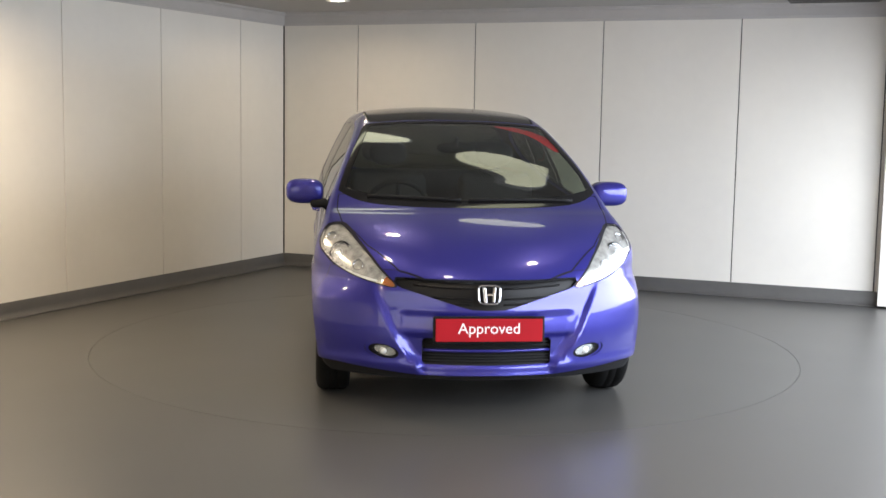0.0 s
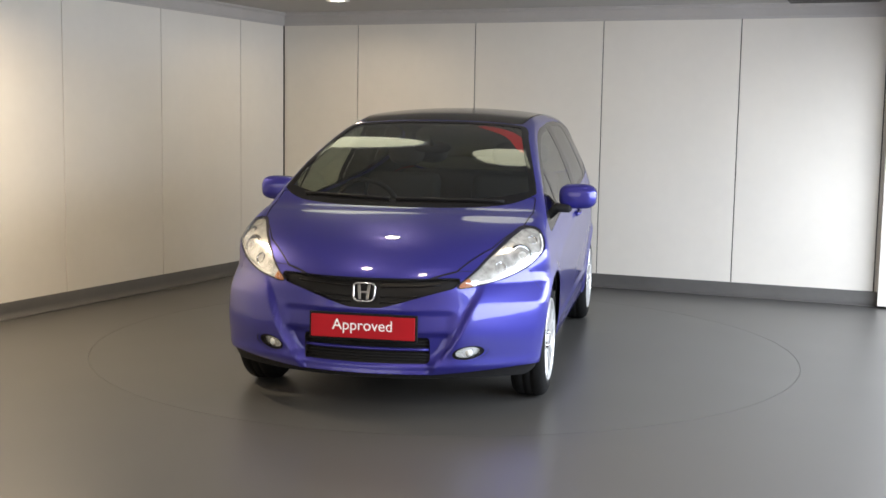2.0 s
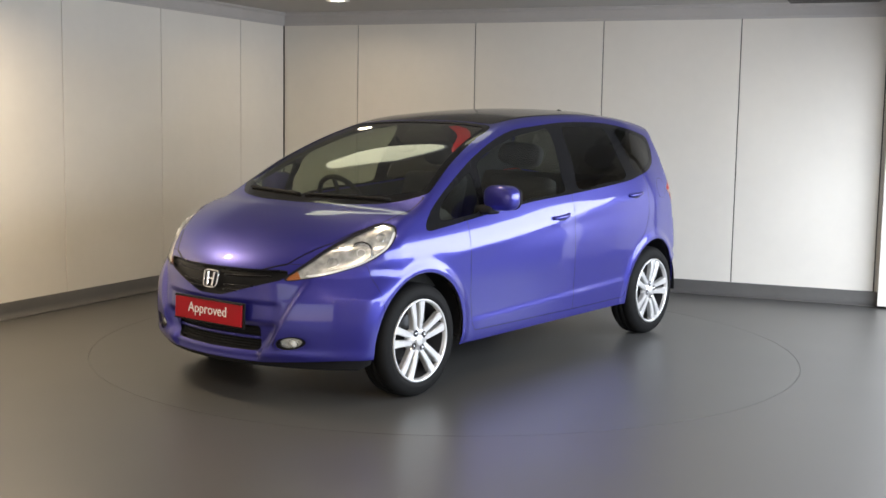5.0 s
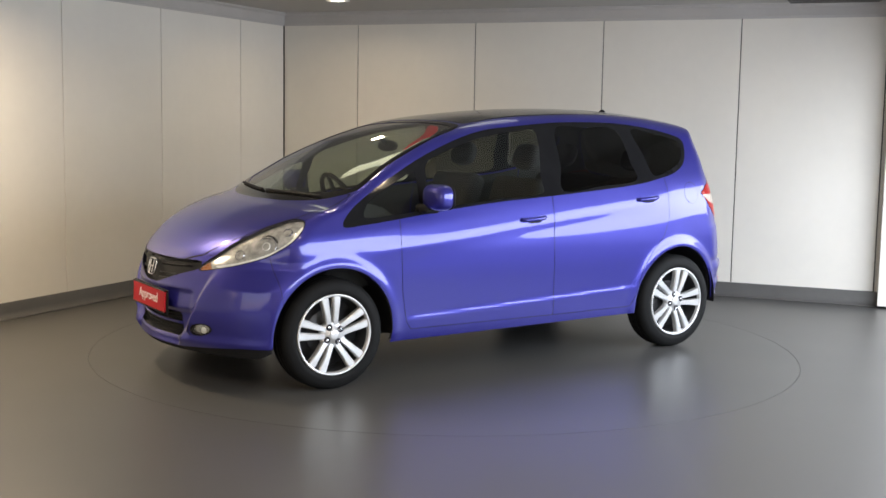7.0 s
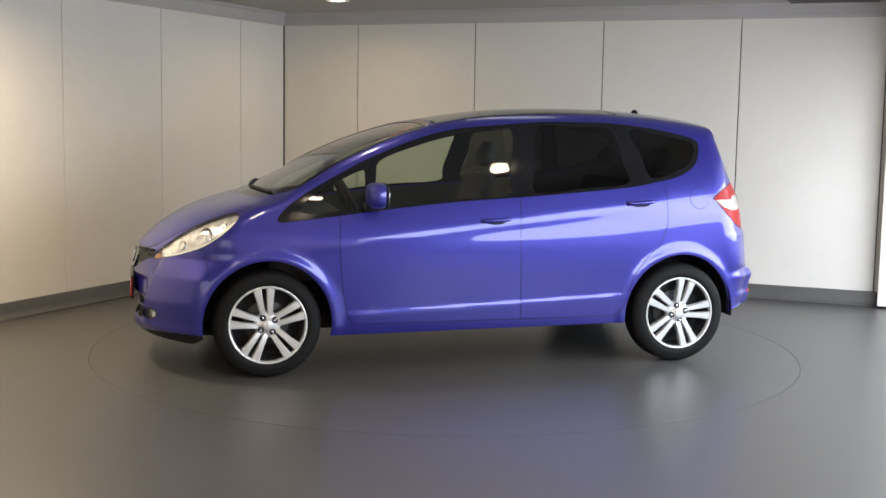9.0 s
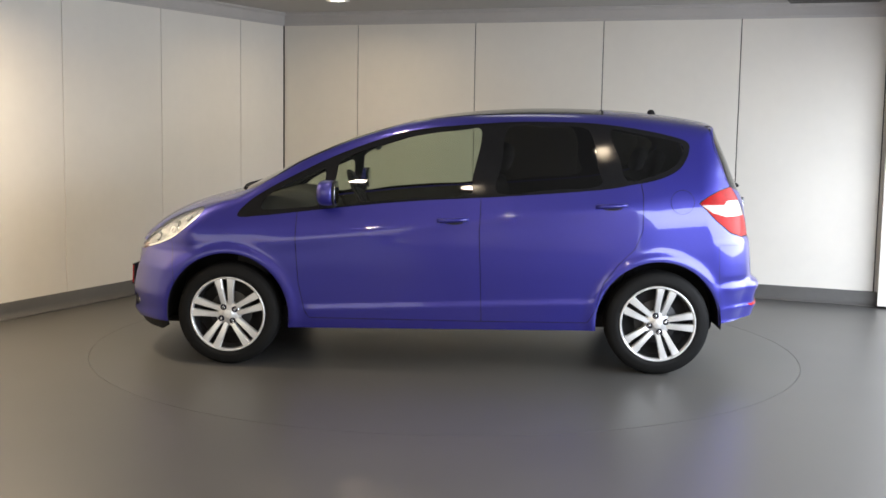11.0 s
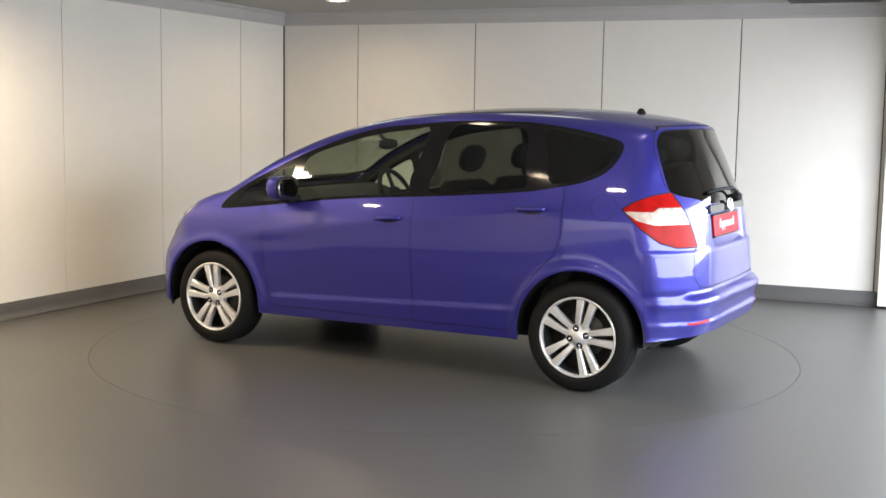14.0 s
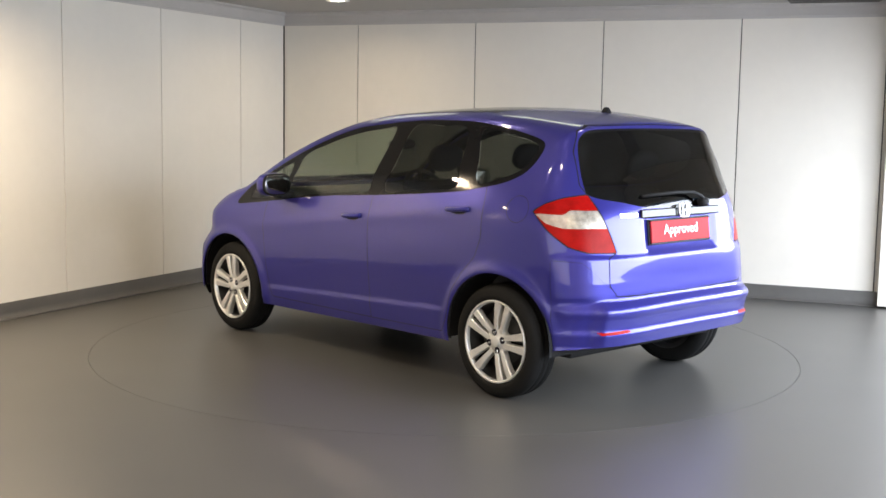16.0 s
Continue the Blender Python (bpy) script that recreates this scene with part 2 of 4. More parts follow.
vent = new("ceiling_vent")
tagged(vent, "dark slotted ceiling vent near the back wall", "vent")
vent.matrix_world = wall_frame(room(0, 0), RIGHT)
bm = bmesh.new()
box(bm, 4.70, 5.40, 0.10, 0.42, HIGH - 0.006, HIGH + 0.01, 0.002)
part("backing", bm, GROOVE, vent, "dark backing")
for k in range(6):
    bm = bmesh.new()
    box(bm, 4.71, 5.39, 0.115 + 0.052 * k, 0.135 + 0.052 * k, HIGH - 0.016, HIGH - 0.006, 0.002)
    part("slat", bm, SKIRT, vent)
# ---- the turntable ----
bm = bmesh.new()
lathe(bm, [(0.0005, 0.0), (R_TABLE - 0.04, 0.0), (R_TABLE - 0.04, -0.028), (0.0005, -0.028)], 160)
bmesh.ops.recalc_face_normals(bm, faces=bm.faces)
turntable = new("turntable")
part("top_plate", bm, TABLE, turntable)
bm = bmesh.new()
lathe(bm, [(R_TABLE - 0.04, 0.0), (R_TABLE - 0.0005, 0.0), (R_TABLE - 0.0005, -0.028), (R_TABLE - 0.04, -0.028)], 160)
bmesh.ops.recalc_face_normals(bm, faces=bm.faces)
part("edge_ring", bm, TABLE, turntable)
tagged(turntable, "round grey floor turntable flush with the floor", "turntable")


# ---- the car's paint, glass and trim ----
def car_paint():
    m = material("violet_metallic_paint", (0.05, 0.04, 0.30), 0.36, 0.50, coat=0.8)
    n, l = m.node_tree.nodes, m.node_tree.links
    at, fleck, step = n.new("ShaderNodeTexCoord"), n.new("ShaderNodeTexNoise"), n.new("ShaderNodeMix")
    fleck.inputs["Scale"].default_value = 900
    step.data_type = "RGBA"
    step.inputs[6].default_value, step.inputs[7].default_value = (0.0165, 0.0155, 0.190, 1), (0.034, 0.032, 0.300, 1)
    l.new(at.outputs["Object"], fleck.inputs["Vector"])
    l.new(fleck.outputs["Fac"], step.inputs[0])
    l.new(step.outputs[2], n["Principled BSDF"].inputs["Base Color"])
    return m


def glass(name, tint, gloss=1.0, low=0.065):
    """A thin pane: it tints what lies behind and mirrors by its angle."""
    m = bpy.data.materials.new(name)
    m.use_nodes = True
    n, l = m.node_tree.nodes, m.node_tree.links
    n.remove(n["Principled BSDF"])
    see, shine, mix, angle = n.new("ShaderNodeBsdfTransparent"), n.new("ShaderNodeBsdfGlossy"), n.new("ShaderNodeMixShader"), n.new("ShaderNodeLayerWeight")
    steep, scale = n.new("ShaderNodeMath"), n.new("ShaderNodeMath")
    see.inputs[0].default_value = (*tint, 1)
    shine.inputs["Roughness"].default_value, shine.inputs[0].default_value = 0.01, (gloss, gloss, gloss, 1)
    angle.inputs["Blend"].default_value = 0.5
    steep.operation, steep.inputs[1].default_value = "POWER", 4.5
    scale.operation, scale.inputs[1].default_value, scale.inputs[2].default_value = "MULTIPLY_ADD", 0.85, low
    l.new(angle.outputs["Facing"], steep.inputs[0])
    l.new(steep.outputs[0], scale.inputs[0])
    l.new(scale.outputs[0], mix.inputs[0])
    l.new(see.outputs[0], mix.inputs[1])
    l.new(shine.outputs[0], mix.inputs[2])
    l.new(mix.outputs[0], n["Material Output"].inputs[0])
    return m


PAINT = car_paint()
CLEAR = glass("clear_window_glass", (0.72, 0.78, 0.69), low=0.045)
SCREEN = glass("windscreen_glass", (0.46, 0.50, 0.43), low=0.062)
PRIVACY = glass("dark_window_glass", (0.10, 0.10, 0.09), low=0.035)
REARGLASS = glass("dark_rear_glass", (0.09, 0.095, 0.09))
LENS = glass("lamp_lens", (0.92, 0.94, 0.95))
BLACK = material("black_trim", (0.010, 0.010, 0.011), 0.10, vary=0.2, scale=8, spec=0.18)
MATT = material("matt_black_plastic", (0.009, 0.009, 0.010), 0.65, spec=0.25, vary=0.2, scale=20, bump=0.1, bump_scale=300)
GRILLEBLACK = material("satin_black_grille", (0.006, 0.006, 0.007), 0.36, spec=0.2, vary=0.2, scale=10)
GAP = material("dark_gap_and_recess", (0.006, 0.005, 0.014), 0.8)
RUBBER = material("tyre_rubber", (0.007, 0.007, 0.007), 0.7, spec=0.15, vary=0.2, scale=15, bump=0.12, bump_scale=160)
ALLOY = material("silver_alloy", (0.66, 0.66, 0.655), 0.30, 0.55, vary=0.05, scale=20)
ALLOYDARK = material("dark_wheel_barrel", (0.045, 0.045, 0.047), 0.45, 0.5, vary=0.2, scale=12)
CHROME = material("chrome", (0.62, 0.62, 0.64), 0.10, 1.0)
HOUSING = material("lamp_housing_chrome", (0.72, 0.71, 0.68), 0.22, 0.65, vary=0.5, scale=28)
SILVER = material("lamp_reflector", (0.70, 0.70, 0.69), 0.25, 0.75, vary=0.30, scale=16)
WHITEPLASTIC = material("white_lamp_plastic", (0.82, 0.82, 0.80), 0.25, vary=0.03)
TAILCHROME = material("tail_lamp_reflector", (0.40, 0.37, 0.32), 0.3, 0.4, vary=0.6, scale=24)
AMBER = material("amber_lens", (0.38, 0.12, 0.025), 0.25, coat=0.3)
REDLENS = material("red_lens", (0.31, 0.005, 0.004), 0.28, coat=0.0, spec=0.10, vary=0.25, scale=18)
CLEARBAND = material("clear_lens_band", (0.46, 0.38, 0.32), 0.25, coat=0.2, spec=0.3, vary=0.3, scale=26)
PLATERED = material("red_plate", (0.36, 0.006, 0.014), 0.5, coat=0.0, spec=0.2, vary=0.05)
WHITE = material("white_letters", (0.85, 0.85, 0.85), 0.4)
CABIN = material("dark_cabin_lining", (0.035, 0.035, 0.034), 0.85, vary=0.15, scale=20, bump=0.1, bump_scale=200)
SEAT = material("charcoal_seat_cloth", (0.030, 0.030, 0.032), 0.9, vary=0.2, scale=30, bump=0.2, bump_scale=300)
STICKER = material("red_window_sticker", (0.72, 0.012, 0.03), 0.6, spec=0.2)
STEELTRIM = material("dark_polished_trim", (0.07, 0.073, 0.075), 0.14, 1.0)
MIRROR = material("door_mirror_glass", (0.22, 0.22, 0.23), 0.06, 1.0)

car = new("car")
tagged(car, "violet blue metallic five-door hatchback with silver alloy wheels", "car")


# ---- the body's surface: two soft-joined profiles, sampled along rays from its middle ----
def step(a, b, v):
    t = np.clip((v - a) / (b - a), 0, 1)
    return t * t * (3 - 2 * t)


def soft_curve(points, closed=True, cuts=6):
    """A smooth curve through a few control points."""
    p = np.array(points, float)
    n, out = len(p), []
    for i in range(n if closed else n - 1):
        a, b, c, d = (p[(i + k) % n] if closed else p[min(max(i + k, 0), n - 1)] for k in (-1, 0, 1, 2))
        for s in np.arange(cuts) / cuts:
            out.append(0.5 * ((2 * b) + (c - a) * s + (2 * a - 5 * b + 4 * c - d) * s ** 2 + (3 * b - a - 3 * c + d) * s ** 3))
    return np.array(out if closed else out + [p[-1]])


def inside(u, v, outline):
    """Signed distance to a closed outline: below zero within it."""
    p = np.asarray(outline, float)
    q = np.roll(p, -1, axis=0)
    best, odd = np.full(u.shape, 1e9), np.zeros(u.shape, bool)
    for (ax, ay), (bx, by) in zip(p, q):
        dx, dy = bx - ax, by - ay
        k = np.clip(((u - ax) * dx + (v - ay) * dy) / max(dx * dx + dy * dy, 1e-12), 0, 1)
        best = np.minimum(best, (u - ax - k * dx) ** 2 + (v - ay - k * dy) ** 2)
        if ay != by:
            odd ^= ((ay > v) != (by > v)) & (u < ax + (v - ay) * dx / dy)
    return np.where(odd, -1, 1) * np.sqrt(best)


PROFILE = soft_curve([
    (1.88, 0.135), (1.950, 0.185), (1.992, 0.28), (2.008, 0.40), (2.000, 0.50), (1.985, 0.57), (1.962, 0.635), (1.930, 0.690),
    (1.86, 0.760), (1.74, 0.845), (1.60, 0.912), (1.45, 0.962), (1.31, 1.000), (1.08, 1.112), (0.86, 1.222), (0.62, 1.325),
    (0.38, 1.404), (0.16, 1.457), (-0.10, 1.501), (-0.42, 1.528), (-0.79, 1.535), (-1.15, 1.521), (-1.42, 1.492), (-1.585, 1.463), (-1.625, 1.440),
    (-1.650, 1.385), (-1.713, 1.250), (-1.770, 1.110), (-1.807, 1.010), (-1.824, 0.90), (-1.837, 0.76), (-1.842, 0.66), (-1.847, 0.600), (-1.849, 0.572), (-1.854, 0.564),
    (-1.874, 0.548), (-1.892, 0.530), (-1.897, 0.505), (-1.885, 0.48), (-1.875, 0.425), (-1.885, 0.402), (-1.876, 0.375), (-1.862, 0.33), (-1.83, 0.25), (-1.75, 0.19), (-1.0, 0.15), (0.0, 0.135), (1.0, 0.13)], cuts=12)
GX, GZ = np.arange(-2.7, 2.8, 0.0125), np.arange(-0.6, 2.4, 0.0125)
FIELD = inside(*np.meshgrid(GX, GZ, indexing="ij"), PROFILE)


def field(x, z):
    i = np.clip((x - GX[0]) / 0.0125, 0, len(GX) - 1.001)
    j = np.clip((z - GZ[0]) / 0.0125, 0, len(GZ) - 1.001)
    a, b = i.astype(int), j.astype(int)
    s, t = i - a, j - b
    return (FIELD[a, b] * (1 - s) * (1 - t) + FIELD[a + 1, b] * s * (1 - t) + FIELD[a, b + 1] * (1 - s) * t + FIELD[a + 1, b + 1] * s * t)


SECTION_Z = [0.10, 0.18, 0.25, 0.40, 0.60, 0.75, 0.88, 0.97, 1.10, 1.25, 1.40, 1.50, 1.60]
SECTION_Y = [0.735, 0.785, 0.812, 0.828, 0.843, 0.845, 0.832, 0.810, 0.764, 0.692, 0.608, 0.548, 0.480]
SZ = np.linspace(0.10, 1.60, 600)
SY = np.interp(SZ, SECTION_Z, SECTION_Y)
SY = np.convolve(np.pad(SY, 20, mode="edge"), np.ones(41) / 41, "valid")


def half_width(x, z):
    zz = z + 0.085 * x * step(0.70, 0.95, z)
    w = np.interp(zz, SZ, SY)
    w = w * (1 - 0.055 * step(-0.7, -1.65, x) * step(0.9, 1.35, z))
    w = w * (1 - 0.075 * step(-1.1, -1.78, x))
    line = 0.855 - 0.118 * x                                      # the shoulder crease, rising to the back
    up = z - line
    fade = step(1.12, 0.80, x) * step(-1.25, -0.95, x)
    w = w + 0.0045 * fade * np.exp(-(up / 0.045) ** 2)
    low = 0.392 - 0.043 * x                                       # the crease low on the doors
    w = w + 0.009 * step(0.016, -0.022, z - low) * step(0.30, 0.0, low - z + 0.05) * step(0.86, 0.74, x) * step(-0.92, -0.78, x)
    for wheel in (1.25, -1.25):
        r = np.hypot(x - wheel, z - 0.30)
        w = w + 0.014 * np.exp(-((r - 0.375) / 0.035) ** 2) * step(0.15, 0.3, z)
    return w


def shell(x, y, z):
    a = np.abs(y)
    lift = np.interp(z, [0.0, 0.66, 0.80, 0.95, 1.20, 1.6], [1.05, 1.02, 0.66, 0.44, 0.20, 0.15])
    front = (0.430 * a ** 2 + np.interp(z, [0.56, 0.70], [0.20, 0.50]) * a ** 6) * lift * step(-0.2, 0.5, x)
    nose = step(1.5, 1.7, x)
    edge = np.interp(z, [0.22, 0.26, 0.34, 0.425, 0.53, 0.635], [0.315, 0.338, 0.402, 0.455, 0.500, 0.548])
    front = front + 0.026 * step(edge + 0.022, edge - 0.022, a) * step(0.70, 0.54, z) * step(0.21, 0.25, z) * nose
    front = front + 0.010 * step(0.540, 0.505, z) * step(0.45, 0.39, a) * step(0.25, 0.32, z) * nose      # the ledge above the plate
    mouth = edge - 0.035
    front = front + 0.020 * step(0.430, 0.396, z) * step(0.240, 0.285, z) * step(mouth + 0.018, mouth - 0.018, a) * nose
    front = front - 0.012 * np.exp(-((z - 0.262) / 0.030) ** 2) * step(1.45, 1.65, x)          # the bumper's lower lip
    back = (np.interp(z, [0.65, 1.15], [0.015, 0.11]) * a ** 2 + 0.90 * a ** 6) * step(0.2, -0.5, x)
    back = back + 0.026 * step(0.33, 0.275, a) * step(0.775, 0.835, z) * step(1.02, 0.955, z) * step(-1.5, -1.7, x)
    back = back - 0.011 * step(0.797, 0.767, z) * step(-1.5, -1.62, x)      # a ledge under the plate
    back = back + 0.036 * step(0.620, 0.690, a) * step(0.580, 0.520, z) * step(0.29, 0.33, z) * step(-1.5, -1.62, x)
    camber = (0.10 * step(0.45, -0.45, x) * step(0.75, 1.2, z) + 0.02) * a ** 2 + 0.12 * a ** 6 * step(0.1, -0.4, x) * step(1.2, 1.4, z)
    f1 = field(x + front - back, z + camber)
    f2 = a - half_width(x, z)
    r = 0.035 + 0.030 * step(1.0, 1.4, z)
    h = np.clip(0.5 + 0.5 * (f1 - f2) / r, 0, 1)
    return f2 * (1 - h) + f1 * h + r * h * (1 - h)


ROUND, CAP = 420, 130
angles = np.arange(ROUND) * 2 * np.pi / ROUND
origins, ways = [], []
FRONT_X, BACK_X, AXIS_Z = 1.30, -1.25, 0.66
for k in range(1, CAP + 1):
    a = np.pi / 2 * (1 - k / CAP)
    origins += [(BACK_X, 0, AXIS_Z)] * ROUND
    ways += [(-np.sin(a), np.cos(a) * np.sin(p), np.cos(a) * np.cos(p)) for p in angles]
for x0 in np.linspace(BACK_X, FRONT_X, 210)[1:-1]:
    origins += [(x0, 0, AXIS_Z)] * ROUND
    ways += [(0, np.sin(p), np.cos(p)) for p in angles]
for k in range(CAP, 0, -1):
    a = np.pi / 2 * (1 - k / CAP)
    origins += [(FRONT_X, 0, AXIS_Z)] * ROUND
    ways += [(np.sin(a), np.cos(a) * np.sin(p), np.cos(a) * np.cos(p)) for p in angles]
origins += [(BACK_X, 0, AXIS_Z), (FRONT_X, 0, AXIS_Z)]
ways += [(-1, 0, 0), (1, 0, 0)]
origins, ways = np.array(origins, float), np.array(ways, float)
near, far = np.zeros(len(ways)), np.full(len(ways), 1.5)
for _ in range(24):
    mid = (near + far) / 2
    out = shell(*(origins + ways * mid[:, None]).T) > 0
    far, near = np.where(out, mid, far), np.where(out, near, mid)
VERTS = origins + ways * ((near + far) / 2)[:, None]


def slopes(p):
    e = 0.009
    g = np.stack([shell(*(p + d).T) - shell(*(p - d).T) for d in np.eye(3) * e], 1)
    return g / np.maximum(np.linalg.norm(g, axis=1, keepdims=True), 1e-9)


NORMALS = slopes(VERTS)
rows = len(VERTS) // ROUND
i, j = np.meshgrid(np.arange(rows - 1), np.arange(ROUND), indexing="ij")
a, b = (i * ROUND + j).ravel(), (i * ROUND + (j + 1) % ROUND).ravel()
c, d = a + ROUND, b + ROUND
j = np.arange(ROUND)
TRIS = np.concatenate([np.stack([a, b, d], 1), np.stack([a, d, c], 1),
                       np.stack([np.full(ROUND, rows * ROUND), (j + 1) % ROUND, j], 1),
                       np.stack([np.full(ROUND, rows * ROUND + 1), (rows - 1) * ROUND + j, (rows - 1) * ROUND + (j + 1) % ROUND], 1)])
p, q, r = (VERTS[TRIS[:, k]] for k in range(3))
flip = (np.cross(q - p, r - p) * NORMALS[TRIS[:, 0]]).sum(1) < 0
TRIS[flip] = TRIS[flip][:, ::-1]


def cut(tris, f):
    """Splits triangles where f, a value at each vertex, crosses zero. Gives those below and those above."""
    global VERTS, NORMALS
    s = f[tris] < 0
    n = s.sum(1)
    low, high, mixed = tris[n == 3], tris[n == 0], tris[(n == 1) | (n == 2)]
    if not len(mixed):
        return low, high
    s = f[mixed] < 0
    lone_low = s.sum(1) == 1
    lone = np.where(lone_low, s.argmax(1), (~s).argmax(1))
    k = np.arange(len(mixed))
    A, B, C = mixed[k, lone], mixed[k, (lone + 1) % 3], mixed[k, (lone + 2) % 3]
    pairs = np.concatenate([np.stack([A, B], 1), np.stack([A, C], 1)])
    pairs.sort(axis=1)
    uniq, back = np.unique(pairs, axis=0, return_inverse=True)
    back = back.ravel()
    fa, fb = f[uniq[:, 0]], f[uniq[:, 1]]
    t = (fa / (fa - fb))[:, None]
    base = len(VERTS)
    VERTS = np.concatenate([VERTS, VERTS[uniq[:, 0]] * (1 - t) + VERTS[uniq[:, 1]] * t])
    nn = NORMALS[uniq[:, 0]] * (1 - t) + NORMALS[uniq[:, 1]] * t
    NORMALS = np.concatenate([NORMALS, nn / np.linalg.norm(nn, axis=1, keepdims=True)])
    P, Q = base + back[:len(mixed)], base + back[len(mixed):]
    tip = np.stack([A, P, Q], 1)
    rest = np.concatenate([np.stack([P, B, C], 1), np.stack([P, C, Q], 1)])
    two = np.concatenate([lone_low, lone_low])
    return np.concatenate([low, tip[lone_low], rest[~two]]), np.concatenate([high, tip[~lone_low], rest[two]])


def skin(name, tris, mat, parent, sink=0.0, label="", turn=False):
    """A part of the body's skin as a mesh of its own, with the whole surface's shading."""
    used, back = np.unique(tris, return_inverse=True)
    faces = back.reshape(-1, 3)
    n = NORMALS[used]
    co = VERTS[used] - n * sink
    if turn:
        faces, n = faces[:, ::-1], -n
    me = bpy.data.meshes.new(name)
    me.from_pydata(co.tolist(), [], faces.tolist())
    me.polygons.foreach_set("use_smooth", np.ones(len(faces), bool))
    me.normals_split_custom_set_from_vertices(n.tolist())
    me.materials.append(mat)
    ob = new(name, me)
    ob.parent = parent
    if label:
        ob["label"] = label
    return ob


def gaps(name, tris, parent, sink=0.004):
    """A dark gap: each unbroken run of it is a part of its own."""
    if not len(tris):
        return
    mark = np.arange(len(VERTS))
    while True:
        least = mark[tris].min(1)
        before = mark.copy()
        for k in range(3):
            np.minimum.at(mark, tris[:, k], least)
        mark = mark[mark]
        if (mark == before).all():
            break
    runs = mark[tris[:, 0]]
    for r in np.unique(runs):
        if (runs == r).sum() > 8:
            skin(name, tris[runs == r], GAP, parent, sink)


def X(): return VERTS[:, 0]
def Y(): return VERTS[:, 1]
def Z(): return VERTS[:, 2]


def side_area(outline, side, least=0.30):
    """Within an outline seen from the side, on one side of the car."""
    return np.maximum(inside(X(), Z(), outline), least - Y() * side)


def end_area(outline, front=True, limit=1.2):
    """Within an outline, given for one half, seen from the front or the back."""
    half = np.asarray(outline, float)
    whole = np.concatenate([half, (half * [-1, 1])[::-1]])
    return np.maximum(inside(Y(), Z(), whole), (limit - X()) if front else (X() + limit))


def carve(tris, area, width=0.0032):
    """A panel with a dark gap round it. area: a function, since each cut adds vertices. Gives panel, gap and the rest."""
    within, rest = cut(tris, area() - width)
    panel, gap = cut(within, area() + width)
    return panel, gap, rest


rest = TRIS
# wheel openings
for wheel in (1.25, -1.25):
    f = np.maximum(np.hypot(X() - wheel, (Z() - 0.30) * 0.985) - 0.358, 0.50 - np.abs(Y()))
    _, rest = cut(rest, np.maximum(f, Z() - 0.75))
# open underside
under, rest = cut(rest, Z() - np.interp(X(), [-1.95, -1.62, -1.58, -0.85, 0.85, 1.60, 1.66], [0.350, 0.305, 0.250, 0.250, 0.228, 0.222, 0.190]))

# lowest strip of the nose, coloured black for the shade under the bumper
lip_shade, rest = cut(rest, np.maximum(Z() - np.interp(np.abs(Y()), [0.33, 0.55, 0.72], [0.220, 0.238, 0.252]), 1.60 - X()))

# windscreen and roof glass
SCREEN_EDGE = soft_curve([(0.0, 1.335), (0.30, 1.305), (0.55, 1.215), (0.685, 1.085), (0.692, 1.02), (0.64, 0.80), (0.575, 0.50), (0.545, 0.33), (0.48, 0.275), (0.25, 0.243), (0.0, 0.236)], False, 4)
half = np.concatenate([SCREEN_EDGE, (SCREEN_EDGE * [-1, 1])[::-1]])
glass_half = np.array([(0.0, 1.262), (0.30, 1.232), (0.54, 1.150), (0.72, 1.03), (0.72, 0.1), (-0.72, 0.1), (-0.72, 1.03), (-0.54, 1.150), (-0.30, 1.232)])
f = lambda grow=0.0: np.maximum(inside(Y(), X(), half) - grow, 0.9 - Z())
screen_band, rest = cut(rest, f(0.014))
windscreen, screen_band = cut(screen_band, np.maximum(f(-0.026), inside(Y(), X(), glass_half)))
ROOF_EDGE = soft_curve([(0.0, 0.195), (0.30, 0.200), (0.475, 0.225), (0.515, 0.16), (0.525, -0.3), (0.515, -0.85), (0.46, -0.93), (0.0, -0.95)], False, 4)
half_r = np.concatenate([ROOF_EDGE, (ROOF_EDGE * [-1, 1])[::-1]])
roof, gap_roof, rest = carve(rest, lambda: np.maximum(inside(Y(), X(), half_r), 1.3 - Z()), 0.006)

